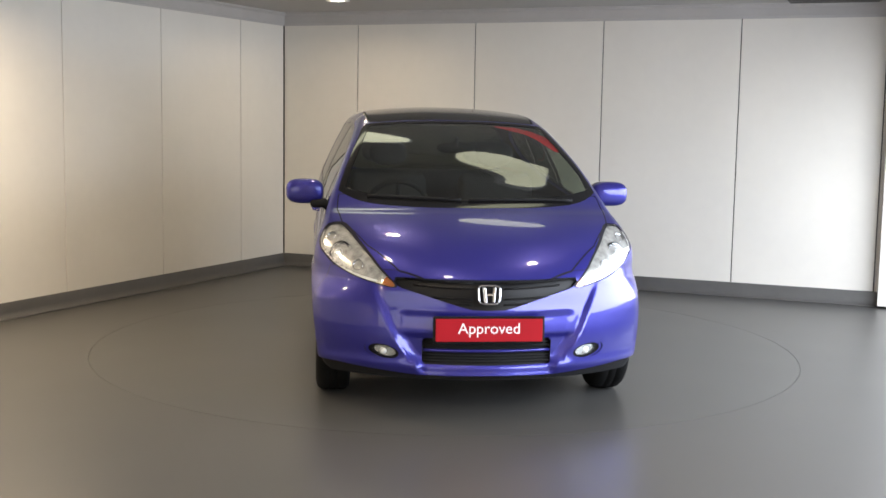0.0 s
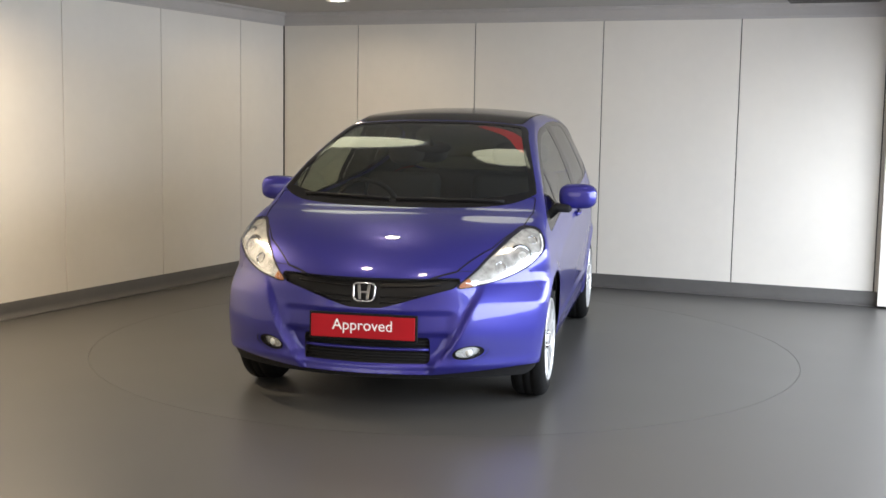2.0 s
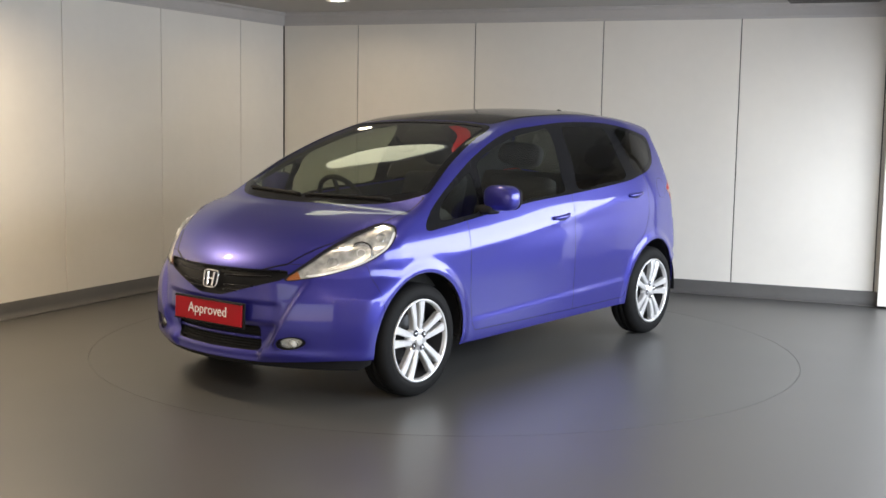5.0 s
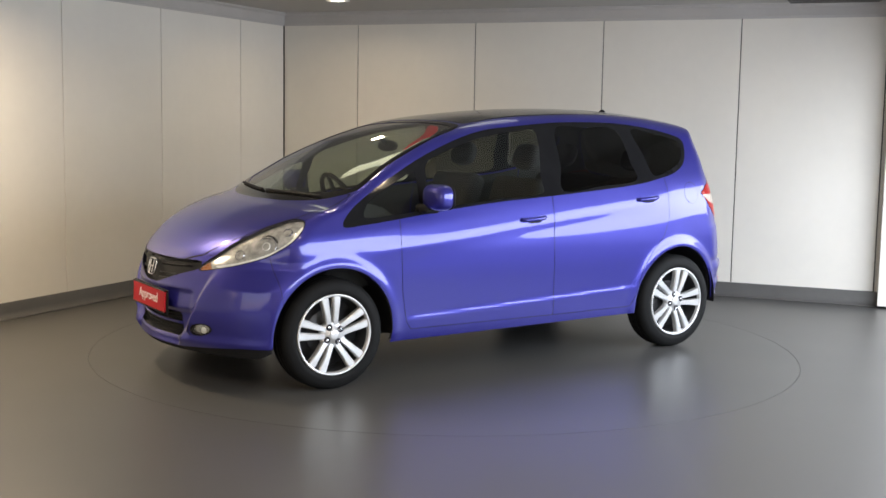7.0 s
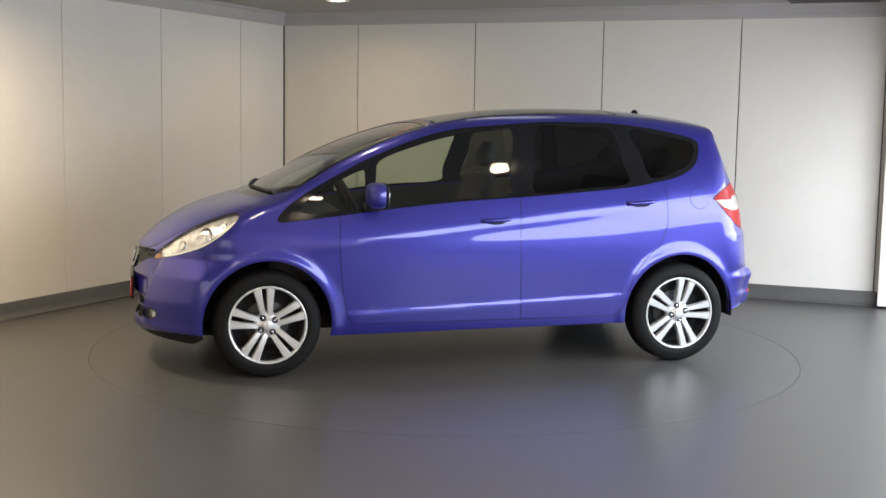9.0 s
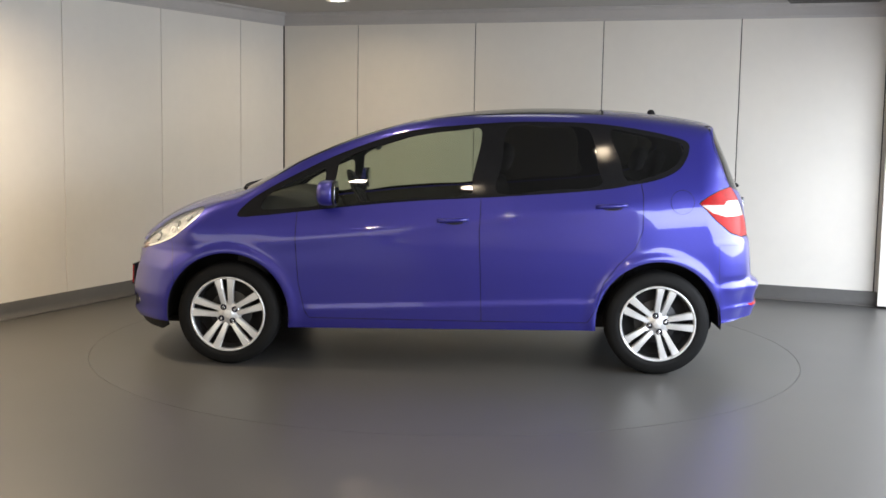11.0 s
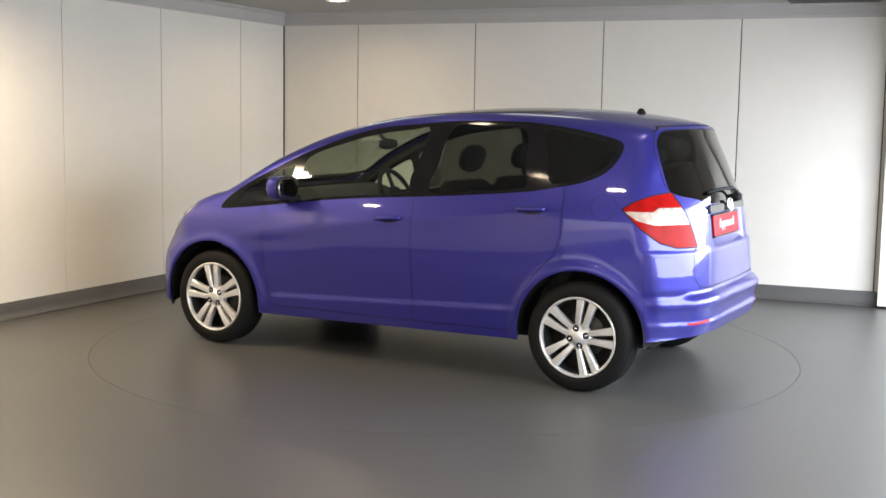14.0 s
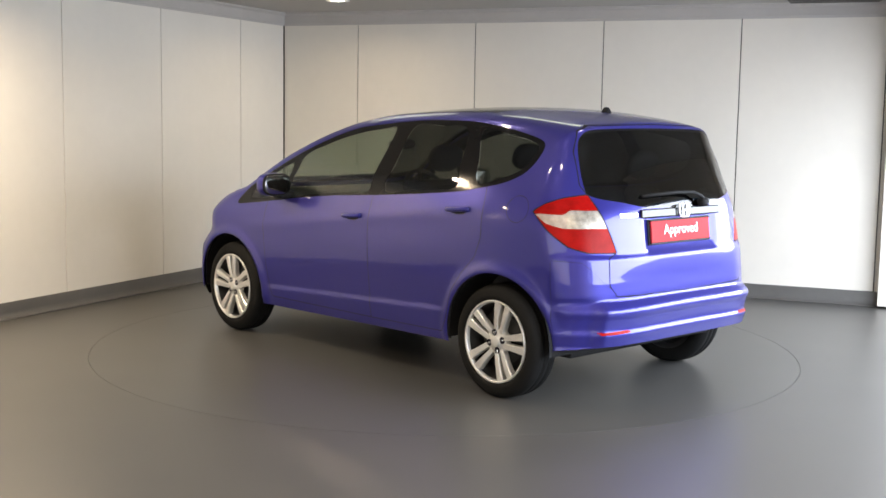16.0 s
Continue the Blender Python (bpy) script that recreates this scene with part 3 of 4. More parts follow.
# side windows and their black surrounds
DLO = soft_curve([(1.195, 0.876), (1.06, 0.882), (0.85, 0.906), (0.51, 0.948), (0.15, 0.984), (-0.35, 1.018), (-0.88, 1.064), (-1.08, 1.097), (-1.23, 1.129), (-1.34, 1.178),
                  (-1.395, 1.24), (-1.42, 1.31), (-1.405, 1.348), (-1.33, 1.375), (-1.15, 1.412), (-0.92, 1.441), (-0.72, 1.450), (-0.41, 1.447), (-0.07, 1.420), (0.16, 1.393),
                  (0.38, 1.334), (0.63, 1.238), (0.82, 1.146), (1.01, 1.044), (1.14, 0.955)], cuts=4)
PANES = [("quarter_window", [(1.040, 0.918), (0.846, 0.932), (0.735, 0.946), (0.705, 0.985), (0.690, 1.135), (0.715, 1.155), (0.855, 1.092), (0.995, 1.018), (1.05, 0.960)], 0, CLEAR),
         ("side_window", [(0.645, 0.952), (0.43, 0.974), (0.15, 1.000), (-0.145, 1.022), (-0.165, 1.12), (-0.215, 1.385), (-0.10, 1.392), (0.15, 1.358), (0.40, 1.290), (0.595, 1.212), (0.625, 1.12)], 1, CLEAR),
         ("side_window", [(-0.315, 1.038), (-0.62, 1.062), (-0.895, 1.090), (-0.885, 1.20), (-0.835, 1.405), (-0.60, 1.418), (-0.375, 1.412), (-0.335, 1.2)], 2, PRIVACY),
         ("quarter_window", [(-1.055, 1.122), (-1.20, 1.150), (-1.31, 1.195), (-1.362, 1.25), (-1.385, 1.315), (-1.33, 1.350), (-1.15, 1.385), (-0.965, 1.408), (-1.01, 1.25)], 3, PRIVACY)]
FRONT_DOOR = [(0.842, 0.98), (0.852, 0.76), (0.835, 0.50), (0.800, 0.330), (0.770, 0.292), (-0.232, 0.292), (-0.222, 0.55), (-0.212, 0.80), (-0.225, 1.25), (0.50, 1.15)]
REAR_DOOR = [(-0.225, 1.25), (-0.212, 0.80), (-0.222, 0.55), (-0.232, 0.292), (-0.845, 0.298), (-0.885, 0.37), (-0.930, 0.530), (-1.010, 0.640), (-1.105, 0.735), (-1.145, 0.84), (-1.145, 1.04), (-1.11, 1.25)]
LAMP = soft_curve([(1.858, 0.640), (1.825, 0.690), (1.70, 0.793), (1.58, 0.860), (1.47, 0.905), (1.415, 0.918), (1.402, 0.902), (1.440, 0.855), (1.51, 0.795), (1.60, 0.732), (1.70, 0.690), (1.79, 0.660)], cuts=5)
TAIL = [(-1.465, 1.002), (-1.53, 1.043), (-1.60, 1.074), (-1.69, 1.095), (-2.0, 1.097), (-2.0, 0.798), (-1.735, 0.802), (-1.66, 0.830), (-1.565, 0.905), (-1.505, 0.965)]

doors, door_tris = {}, []
pieces = []
for side in (1, -1):
    trim, rest = cut(rest, side_area(DLO, side))
    found = {}
    for name, outline, key, mat in PANES:
        pane, trim = cut(trim, side_area(soft_curve(outline, cuts=4), side))
        found[key] = (name, pane, mat)
    skin("window_surround", trim, BLACK, car, 0.0015, "gloss black window frames and pillars")
    for name, outline, keys in (("front_door", FRONT_DOOR, (1,)), ("rear_door", REAR_DOOR, (2,))):
        panel, gap, rest = carve(rest, lambda: side_area(outline, side), 0.0018)
        door = skin(name, panel, PAINT, car)
        doors[name, side] = door
        door_tris.append(panel)
        gaps("door_gap", gap, door)
        for key in keys:
            skin(found[key][0], found[key][1], found[key][2], door, 0.003, "tinted window glass").visible_shadow = False
    for key in (0, 3):
        skin(found[key][0], found[key][1], found[key][2], car, 0.003).visible_shadow = False
    # head lamps: lens over a bowl
    lens, gap, rest = carve(rest, lambda: side_area(LAMP, side), 0.0024)
    pieces.append(("head", side, lens))
    skin("lamp_gap", gap, GAP, car, 0.003)
    # tail lamps
    tail, gap, rest = carve(rest, lambda: np.maximum(inside(X(), Z(), TAIL), np.interp(Z(), [0.80, 1.09], [0.525, 0.615]) - Y() * side), 0.003)
    pieces.append(("tail", side, tail))
    skin("lamp_gap", gap, GAP, car, 0.003)
    # fog lamps in the bumper
    f = lambda grow: np.maximum(np.hypot((Y() * side - 0.505) / 1.9, (Z() - 0.330) / 0.85 - (Y() * side - 0.5) * 0.16) - grow, 1.5 - X())
    bezel, rest = cut(rest, f(0.048))
    seal, bezel = cut(bezel, f(0.039))
    fog, seal = cut(seal, f(0.030))
    pieces.append(("fog", side, fog))
    skin("fog_lamp_bezel", bezel, PAINT, car, 0.005)
    skin("fog_lamp_seal", seal, GRILLEBLACK, car, 0.012, "black ring round the fog light")
    # rear reflectors
    strip, rest = cut(rest, np.maximum(inside(Y() * side, Z(), [(0.47, 0.404), (0.645, 0.394), (0.66, 0.408), (0.50, 0.418)]), X() + 1.5))
    skin("rear_reflector", strip, REDLENS, car, -0.002, "thin red reflector")
flap, gap, rest = carve(rest, lambda: np.maximum(np.hypot(X() + 1.37, Z() - 1.005) - 0.068, 0.3 - Y()), 0.0013)
skin("fuel_flap", flap, PAINT, car)
skin("flap_gap", gap, GAP, car, 0.003)

# tailgate and its glass
REAR_GLASS = soft_curve([(0.0, 1.425), (0.42, 1.418), (0.548, 1.392), (0.598, 1.30), (0.620, 1.14), (0.60, 1.080), (0.45, 1.050), (0.25, 1.018), (0.0, 1.012)], False, 4)
back_glass, rest = cut(rest, end_area(REAR_GLASS, False))
TAILGATE = [(0.0, 1.445), (0.48, 1.437), (0.565, 1.408), (0.616, 1.30), (0.636, 1.135), (0.620, 1.095), (0.530, 0.80), (0.580, 0.775), (0.585, 0.64), (0.545, 0.584), (0.0, 0.578)]
tailgate, gap, rest = carve(rest, lambda: end_area(TAILGATE, False), 0.0024)
gate = skin("tailgate", tailgate, PAINT, car)
skin("tailgate_gap", gap, GAP, gate, 0.004)
skin("rear_window", back_glass, REARGLASS, gate, 0.002, "dark tinted rear window").visible_shadow = False

# grilles
GRILLE = [(0.0, 0.685), (0.25, 0.686), (0.40, 0.690), (0.448, 0.688), (0.456, 0.660), (0.42, 0.638), (0.33, 0.614), (0.22, 0.582), (0.12, 0.552), (0.08, 0.543), (0.0, 0.541)]
grille, rest = cut(rest, end_area(GRILLE))
LOWER = [(0.0, 0.400), (0.305, 0.400), (0.318, 0.386), (0.318, 0.284), (0.305, 0.272), (0.0, 0.270)]
intake, rest = cut(rest, end_area(LOWER))
# hood and bumpers
HOOD = [(0.0, 1.955), (0.25, 1.925), (0.43, 1.83), (0.58, 1.66), (0.700, 1.42), (0.722, 1.25), (0.715, 1.10), (0.0, 1.338)]
half_h = np.array(HOOD + [(-u, v) for u, v in HOOD[::-1]])
hood, gap, rest = carve(rest, lambda: np.maximum(inside(Y(), X(), half_h), 0.665 - Z()), 0.003)
skin("hood", hood, PAINT, car)
gaps("hood_gap", gap, car)
nose, gap, rest = carve(rest, lambda: np.maximum(1.585 - X() + (Z() - 0.66) * 0.15, Z() - 0.72 + 0.0 * X()), 0.0012)
nose_part = skin("front_bumper", nose, PAINT, car)
gaps("bumper_gap", gap, nose_part, 0.003)
skin("lip_shade_band", lip_shade, MATT, nose_part, 0.012, "matt black band for the shade under the bumper")
tail, gap, rest = carve(rest, lambda: np.maximum(X() + 1.60 + (0.58 - Z()) * 0.05, Z() - np.interp(np.abs(Y()), [0.5, 0.6, 0.7, 0.85], [0.580, 0.64, 0.755, 0.765])), 0.0009)
tail_part = skin("rear_bumper", tail, PAINT, car)
gaps("bumper_gap", gap, tail_part, 0.003)
skin("body", rest, PAINT, car)
ws = skin("windscreen", windscreen, SCREEN, car, 0.004, "clear raked windscreen")
ws.visible_shadow = False
skin("windscreen_surround", screen_band, BLACK, car, 0.001)
skin("glass_roof", roof, BLACK, car, 0.001, "black panoramic glass roof")
skin("roof_seal", gap_roof, GAP, car, 0.004)
bm = bmesh.new()
box(bm, 1.45, 1.80, -0.50, 0.50, 0.19, 0.235, 0.02)
part("undertray", bm, MATT, car, "black front undertray")
lining = np.concatenate([t for t in (rest, hood, nose, tail, tailgate, roof, *door_tris, *[t for _, _, t in pieces]) if len(t)])
skin("cabin_lining", lining, CABIN, car, 0.028, "dark cabin lining", turn=True)
grille_part = skin("grille", grille, GRILLEBLACK, car, 0.022, "gloss black front grille")
skin("air_intake", intake, MATT, car, 0.030, "black mesh lower intake")


# ---- places on the body's surface ----
def along(p, way, reach):
    """How far from p, inside the body, the surface lies that way."""
    a, b = 0.0, reach
    p, way = np.array(p, float), np.array(way, float)
    for _ in range(30):
        m = (a + b) / 2
        q = p + way * m
        if shell(*(np.array([c]) for c in q))[0] > 0:
            b = m
        else:
            a = m
    return Vector(p + way * a)


def on_side(x, z, side): return along((x, 0, z), (0, side, 0), 1.2)
def on_front(y, z): return along((1.2, y, z), (1, 0, 0), 1.2)
def on_back(y, z): return along((-1.2, y, z), (-1, 0, 0), 1.2)
def on_top(x, y): return along((x, y, 0.7), (0, 0, 1), 1.2)


def upright(p):
    return Vector(slopes(np.array([p]))[0])


def ball(bm, centre, radii, flat=None, steps=(28, 18), power=0.8):
    made = bmesh.ops.create_uvsphere(bm, u_segments=steps[0], v_segments=steps[1], radius=1.0)["verts"]
    for v in made:
        q = Vector([math.copysign(abs(c) ** power, c) for c in v.co])
        if flat is not None and q.x < flat:
            q.x = flat + (q.x - flat) * 0.12
        v.co = Vector(centre) + Vector((q.x * radii[0], q.y * radii[1], q.z * radii[2]))
    return made


def tube(bm, path, radius, sides=10, closed=False):
    """A round bar along a path."""
    rings, n = [], len(path)
    for i, p in enumerate(path):
        a = path[(i - 1) % n] if closed or i else path[0]
        b = path[(i + 1) % n] if closed or i < n - 1 else path[-1]
        t = (Vector(b) - Vector(a)).normalized()
        u = t.cross(Vector((0.31, 0.17, 0.94))).normalized()
        w = t.cross(u)
        rings.append([bm.verts.new(Vector(p) + (u * math.cos(k * 2 * math.pi / sides) + w * math.sin(k * 2 * math.pi / sides)) * radius) for k in range(sides)])
    for i in range(n if closed else n - 1):
        p, q = rings[i], rings[(i + 1) % n]
        for k in range(sides):
            bm.faces.new((p[k], p[(k + 1) % sides], q[(k + 1) % sides], q[k]))
    if not closed:
        bm.faces.new(rings[0][::-1])
        bm.faces.new(rings[-1])
    bmesh.ops.recalc_face_normals(bm, faces=bm.faces)


def writing(words, width, mat, parent, m, name="writing"):
    """Raised letters of a given width, centred, read along x."""
    curve = bpy.data.curves.new(name, "FONT")
    curve.body, curve.extrude, curve.align_x, curve.align_y = words, 0.01, "CENTER", "CENTER"
    tmp = new(name, curve)
    bpy.context.view_layer.update()
    k = width / tmp.dimensions.x
    me = bpy.data.meshes.new_from_object(tmp.evaluated_get(bpy.context.evaluated_depsgraph_get()))
    bpy.data.objects.remove(tmp)
    me.transform(Matrix.Diagonal((k, k, 0.10, 1)))
    me.materials.clear()
    me.materials.append(mat)
    ob = new(name, me)
    ob.parent = parent
    ob.matrix_local = m
    return ob


# ---- lamps ----
for kind, side, tris in pieces:
    if kind == "head":
        lamp_set = skin("headlight", tris, LENS, car, 0.0, "clear headlight lens over a silver reflector")
        lamp_set.visible_shadow = False
        amber, bowl = cut(tris, 1.822 - X())
        skin("bowl", bowl, HOUSING, lamp_set, 0.012, "chromed lamp housing")
        skin("indicator", amber, AMBER, lamp_set, 0.008, "amber indicator")
        for x, z, r, mat, push in ((1.605, 0.785, 0.056, SILVER, 0.020), (1.605, 0.785, 0.022, LENS, 0.010), (1.495, 0.860, 0.026, SILVER, 0.010), (1.712, 0.735, 0.028, SILVER, 0.010)):
            p = on_side(x, z, side)
            n = upright(p)
            bm = bmesh.new()
            lathe(bm, [(0.0005, -0.020), (r * 0.55, -0.016), (r * 0.88, -0.004), (r * 0.96, 0.004), (r, 0.002), (r, -0.02)], 32)
            ob = part("reflector" if mat is SILVER else "bulb_lens", bm, CHROME if mat is SILVER else WHITEPLASTIC, lamp_set, smooth=True)
            aim = (n + Vector((0.25, 0, 0))).normalized()
            if r > 0.05:
                bm = bmesh.new()
                lathe(bm, [(r, -0.004), (r + 0.009, -0.003), (r + 0.009, -0.02)], 32)
                collar = part("reflector_collar", bm, GRILLEBLACK, lamp_set, "dark collar", smooth=True)
                collar.matrix_local = Matrix.Translation(p - n * push) @ aim.to_track_quat("Z", "Y").to_matrix().to_4x4()
            ob.matrix_local = Matrix.Translation(p - n * push) @ aim.to_track_quat("Z", "Y").to_matrix().to_4x4()
        band, _ = cut(bowl, inside(X(), Z(), soft_curve([(1.80, 0.672), (1.70, 0.702), (1.60, 0.746), (1.51, 0.808), (1.435, 0.878), (1.415, 0.885), (1.45, 0.850), (1.51, 0.798), (1.60, 0.735), (1.70, 0.692), (1.79, 0.664)], cuts=4)))
        skin("lamp_trim", band, WHITEPLASTIC, lamp_set, 0.006, "pale lower lamp trim")
    elif kind == "tail":
        lamp_set = new("tail_light")
        lamp_set.parent = car
        lamp_set["label"] = "red tail light with a clear middle band"
        clear, red = cut(tris, inside(X(), Z(), [(-1.475, 0.992), (-1.620, 0.989), (-1.640, 1.013), (-2.0, 1.012), (-2.0, 0.927), (-1.63, 0.922), (-1.55, 0.944)]))
        upper, lower = cut(red, 0.96 - Z())
        skin("red_lens", upper, REDLENS, lamp_set)
        skin("red_lens", lower, REDLENS, lamp_set)
        inner, clear = cut(clear, X() + 1.640)
        skin("clear_lens", clear, CLEARBAND, lamp_set, 0.002, "clear band")
        skin("lamp_reflector", inner, TAILCHROME, lamp_set, 0.003, "mottled chrome reflector behind the clear band")
    else:
        lamp_set = skin("fog_light", tris, LENS, car, 0.008, "oval fog light")
        lamp_set.visible_shadow = False
        skin("bowl", tris, SILVER, lamp_set, 0.024)
        p = on_front(0.50 * side, 0.327)
        bm = bmesh.new()
        lathe(bm, [(0.0005, 0.008), (0.012, 0.006), (0.019, -0.004), (0.021, -0.01)], 24)
        ob = part("bulb", bm, WHITEPLASTIC, lamp_set, smooth=True)
        ob.matrix_local = Matrix.Translation(p - Vector((0.026, 0, 0))) @ Matrix.Rotation(math.pi / 2, 4, "Y")

# ---- wheels ----
wheel = new("wheel")
wheel.parent = car
wheel["label"] = "silver twin five-spoke alloy wheel with black tyre"
bm = bmesh.new()
lathe(bm, [(0.219, -0.012), (0.228, -0.003), (0.245, 0.0), (0.252, -0.002), (0.268, -0.004), (0.285, -0.013), (0.297, -0.028), (0.3015, -0.045), (0.302, -0.065), (0.298, -0.068), (0.298, -0.074),
           (0.302, -0.077), (0.302, -0.105), (0.298, -0.108), (0.298, -0.114), (0.302, -0.117), (0.3015, -0.138), (0.297, -0.157), (0.28, -0.176), (0.235, -0.182), (0.219, -0.172)], 72)
part("tyre", bm, RUBBER, wheel, "black road tyre", smooth=True)
bm = bmesh.new()
lathe(bm, [(0.2195, -0.014), (0.2205, -0.004), (0.2165, 0.000), (0.2095, -0.002), (0.2060, -0.010), (0.2035, -0.024)], 72)
part("rim", bm, ALLOY, wheel, smooth=True)
bm = bmesh.new()
lathe(bm, [(0.2035, -0.024), (0.200, -0.06), (0.190, -0.165), (0.2195, -0.172)], 72)
part("barrel", bm, ALLOYDARK, wheel, "dark inner barrel", smooth=True)
bm = bmesh.new()
lathe(bm, [(0.0005, -0.098), (0.125, -0.098), (0.130, -0.102), (0.130, -0.112), (0.198, -0.125)], 48)
part("brake_disc", bm, ALLOYDARK, wheel, smooth=True)
bm = bmesh.new()
lathe(bm, [(0.0005, -0.006), (0.022, -0.007), (0.029, -0.010), (0.031, -0.018), (0.060, -0.020), (0.072, -0.026), (0.074, -0.055)], 40)
part("hub", bm, ALLOY, wheel, smooth=True)


def spoke_mesh(off):
    bm = bmesh.new()
    loops = []
    for k in range(9):
        s = k / 8
        r = 0.050 + s * (0.2065 - 0.050)
        mid = off * (0.0185 + 0.0195 * s)
        wide = 0.0150 - 0.0020 * math.sin(s * math.pi) + 0.0090 * s
        top = -0.019 + 0.012 * s ** 0.8 + 0.004 * math.sin(s * math.pi)
        loops.append([bm.verts.new((mid + a * wide, r, top + z)) for a, z in ((-1.0, -0.034), (-1.0, -0.006), (-0.72, 0.0), (0.72, 0.0), (1.0, -0.006), (1.0, -0.034))])
    for p, q in zip(loops, loops[1:]):
        for i in range(6):
            bm.faces.new((p[i], p[(i + 1) % 6], q[(i + 1) % 6], q[i]))
    bmesh.ops.recalc_face_normals(bm, faces=bm.faces)
    return mesh_of("spoke", bm, ALLOY)


SPOKES = [spoke_mesh(-1), spoke_mesh(1)]
for k in range(5):
    for me in SPOKES:
        ob = new("spoke", me)
        ob.parent = wheel
        ob.matrix_local = Matrix.Rotation(radians(72 * k), 4, "Z")
bm = bmesh.new()
lathe(bm, [(0.0005, 0.010), (0.006, 0.009), (0.0085, 0.005), (0.009, -0.010)], 12)
nut_mesh = mesh_of("wheel_nut", bm, CHROME, True)
# shallow dark ring on the hub, coloured as the shade round each nut
bm = bmesh.new()
lathe(bm, [(0.0085, 0.0), (0.0185, 0.0030)], 20)
well_shade_mesh = mesh_of("nut_well_shade", bm, GAP)
for k in range(4):
    for name, me, z in (("wheel_nut", nut_mesh, -0.019), ("nut_well_shade", well_shade_mesh, -0.0190)):
        ob = new(name, me)
        ob.parent = wheel
        a = radians(90 * k + 28)
        ob.matrix_local = Matrix.Translation((0.048 * math.cos(a), 0.048 * math.sin(a), z))
WHEEL_Y = 0.832
spots = []
for x, side, spin in ((1.25, 1, 6), (-1.25, 1, -14), (1.25, -1, 20), (-1.25, -1, 33)):
    m = Matrix.Translation((x, side * WHEEL_Y, 0.301)) @ Matrix.Rotation(-side * math.pi / 2, 4, "X") @ Matrix.Rotation(radians(spin + (180 if side > 0 else 0)), 4, "Z")
    spots.append(m)
wheel.matrix_local = spots[0]
for m in spots[1:]:
    copy_thing(wheel, m)
for x in (1.25, -1.25):
    for side in (1, -1):
        bm = bmesh.new()
        for y0, y1 in ((0.46, 0.60), (0.60, 0.70), (0.70, 0.805)):
            arc = [(x + 0.366 * math.cos(a), 0.30 + 0.372 * math.sin(a)) for a in np.linspace(-0.08, math.pi + 0.08, 33)]
            rows_ = [[bm.verts.new((u, side * y, v)) for u, v in arc] for y in (y0, y1)]
            for i in range(len(arc) - 1):
                bm.faces.new((rows_[0][i], rows_[0][i + 1], rows_[1][i + 1], rows_[1][i]))
        bm.faces.new([bm.verts.new((u, side * 0.46, v)) for u, v in arc])
        part("wheel_arch_liner", bm, MATT, car, "matt black arch liner", smooth=False)
bm = bmesh.new()
box(bm, -1.60, 1.50, -0.62, 0.62, 0.235, 0.33, 0.02)
part("floor_pan", bm, MATT, car, "black underside floor pan")
bm = bmesh.new()
tube(bm, [(-1.25, -0.62, 0.30), (-1.25, 0.62, 0.30)], 0.035)
part("axle", bm, MATT, car)

# ---- door mirrors, handles ----
for side in (1, -1):
    mirror = new("wing_mirror")
    mirror.parent = car
    mirror["label"] = "body-coloured door mirror"
    bm = bmesh.new()
    ball(bm, (0.655, side * 0.902, 1.028), (0.060, 0.108, 0.072), flat=-0.62, power=0.66)
    part("housing", bm, PAINT, mirror, smooth=True)
    bm = bmesh.new()
    ball(bm, (0.606, side * 0.902, 1.027), (0.008, 0.097, 0.060), power=0.66)
    part("mirror_glass", bm, MIRROR, mirror, "mirror glass", smooth=True)
    bm = bmesh.new()
    ball(bm, (0.614, side * 0.902, 1.028), (0.012, 0.107, 0.0705), power=0.66)
    part("rim", bm, MATT, mirror, smooth=True)
    bm = bmesh.new()
    box(bm, 0.615, 0.715, 0.750, 0.870, 0.935, 0.985, 0.016, Matrix.Diagonal((1, side, 1, 1)))
    bmesh.ops.recalc_face_normals(bm, faces=bm.faces)
    part("foot", bm, MATT, mirror, "black mirror foot", smooth=True)
    for name, x, z in (("front_door", -0.06, 0.874), ("rear_door", -0.965, 0.972)):
        path = []
        for k in range(9):
            s = k / 8
            p = on_side(x + 0.085 - 0.17 * s, z + 0.012 * s, side)
            path.append(p + Vector((0, side * (0.002 + 0.021 * math.sin(math.pi * s) ** 0.5), 0)))
        bm = bmesh.new()
        tube(bm, path, 0.0125)
        part("door_handle", bm, PAINT, doors[name, side], "body-coloured door handle", smooth=True)
        # flat dark oval on the door: the handle recess's shade as colour
        p = on_side(x, z - 0.004, side)
        bm = bmesh.new()
        lathe(bm, [(0.0005, 0.0), (0.7, 0.0), (1.0, -0.02)], 28)
        n = upright(p)
        ob = part("handle_recess_shade", bm, GAP, doors[name, side])
        ob.matrix_local = Matrix.Translation(p + n * 0.0015) @ n.to_track_quat("Z", "Y").to_matrix().to_4x4() @ Matrix.Diagonal((0.062, 0.017, 0.1, 1))

# ---- front: badge, plate, intake bars, grille bars ----
turn_front = Matrix(((0, 0, 1, 0), (1, 0, 0, 0), (0, 1, 0, 0), (0, 0, 0, 1)))     # x to the car's left, y up, z forward
turn_back = Matrix(((0, 0, -1, 0), (-1, 0, 0, 0), (0, 1, 0, 0), (0, 0, 0, 1)))


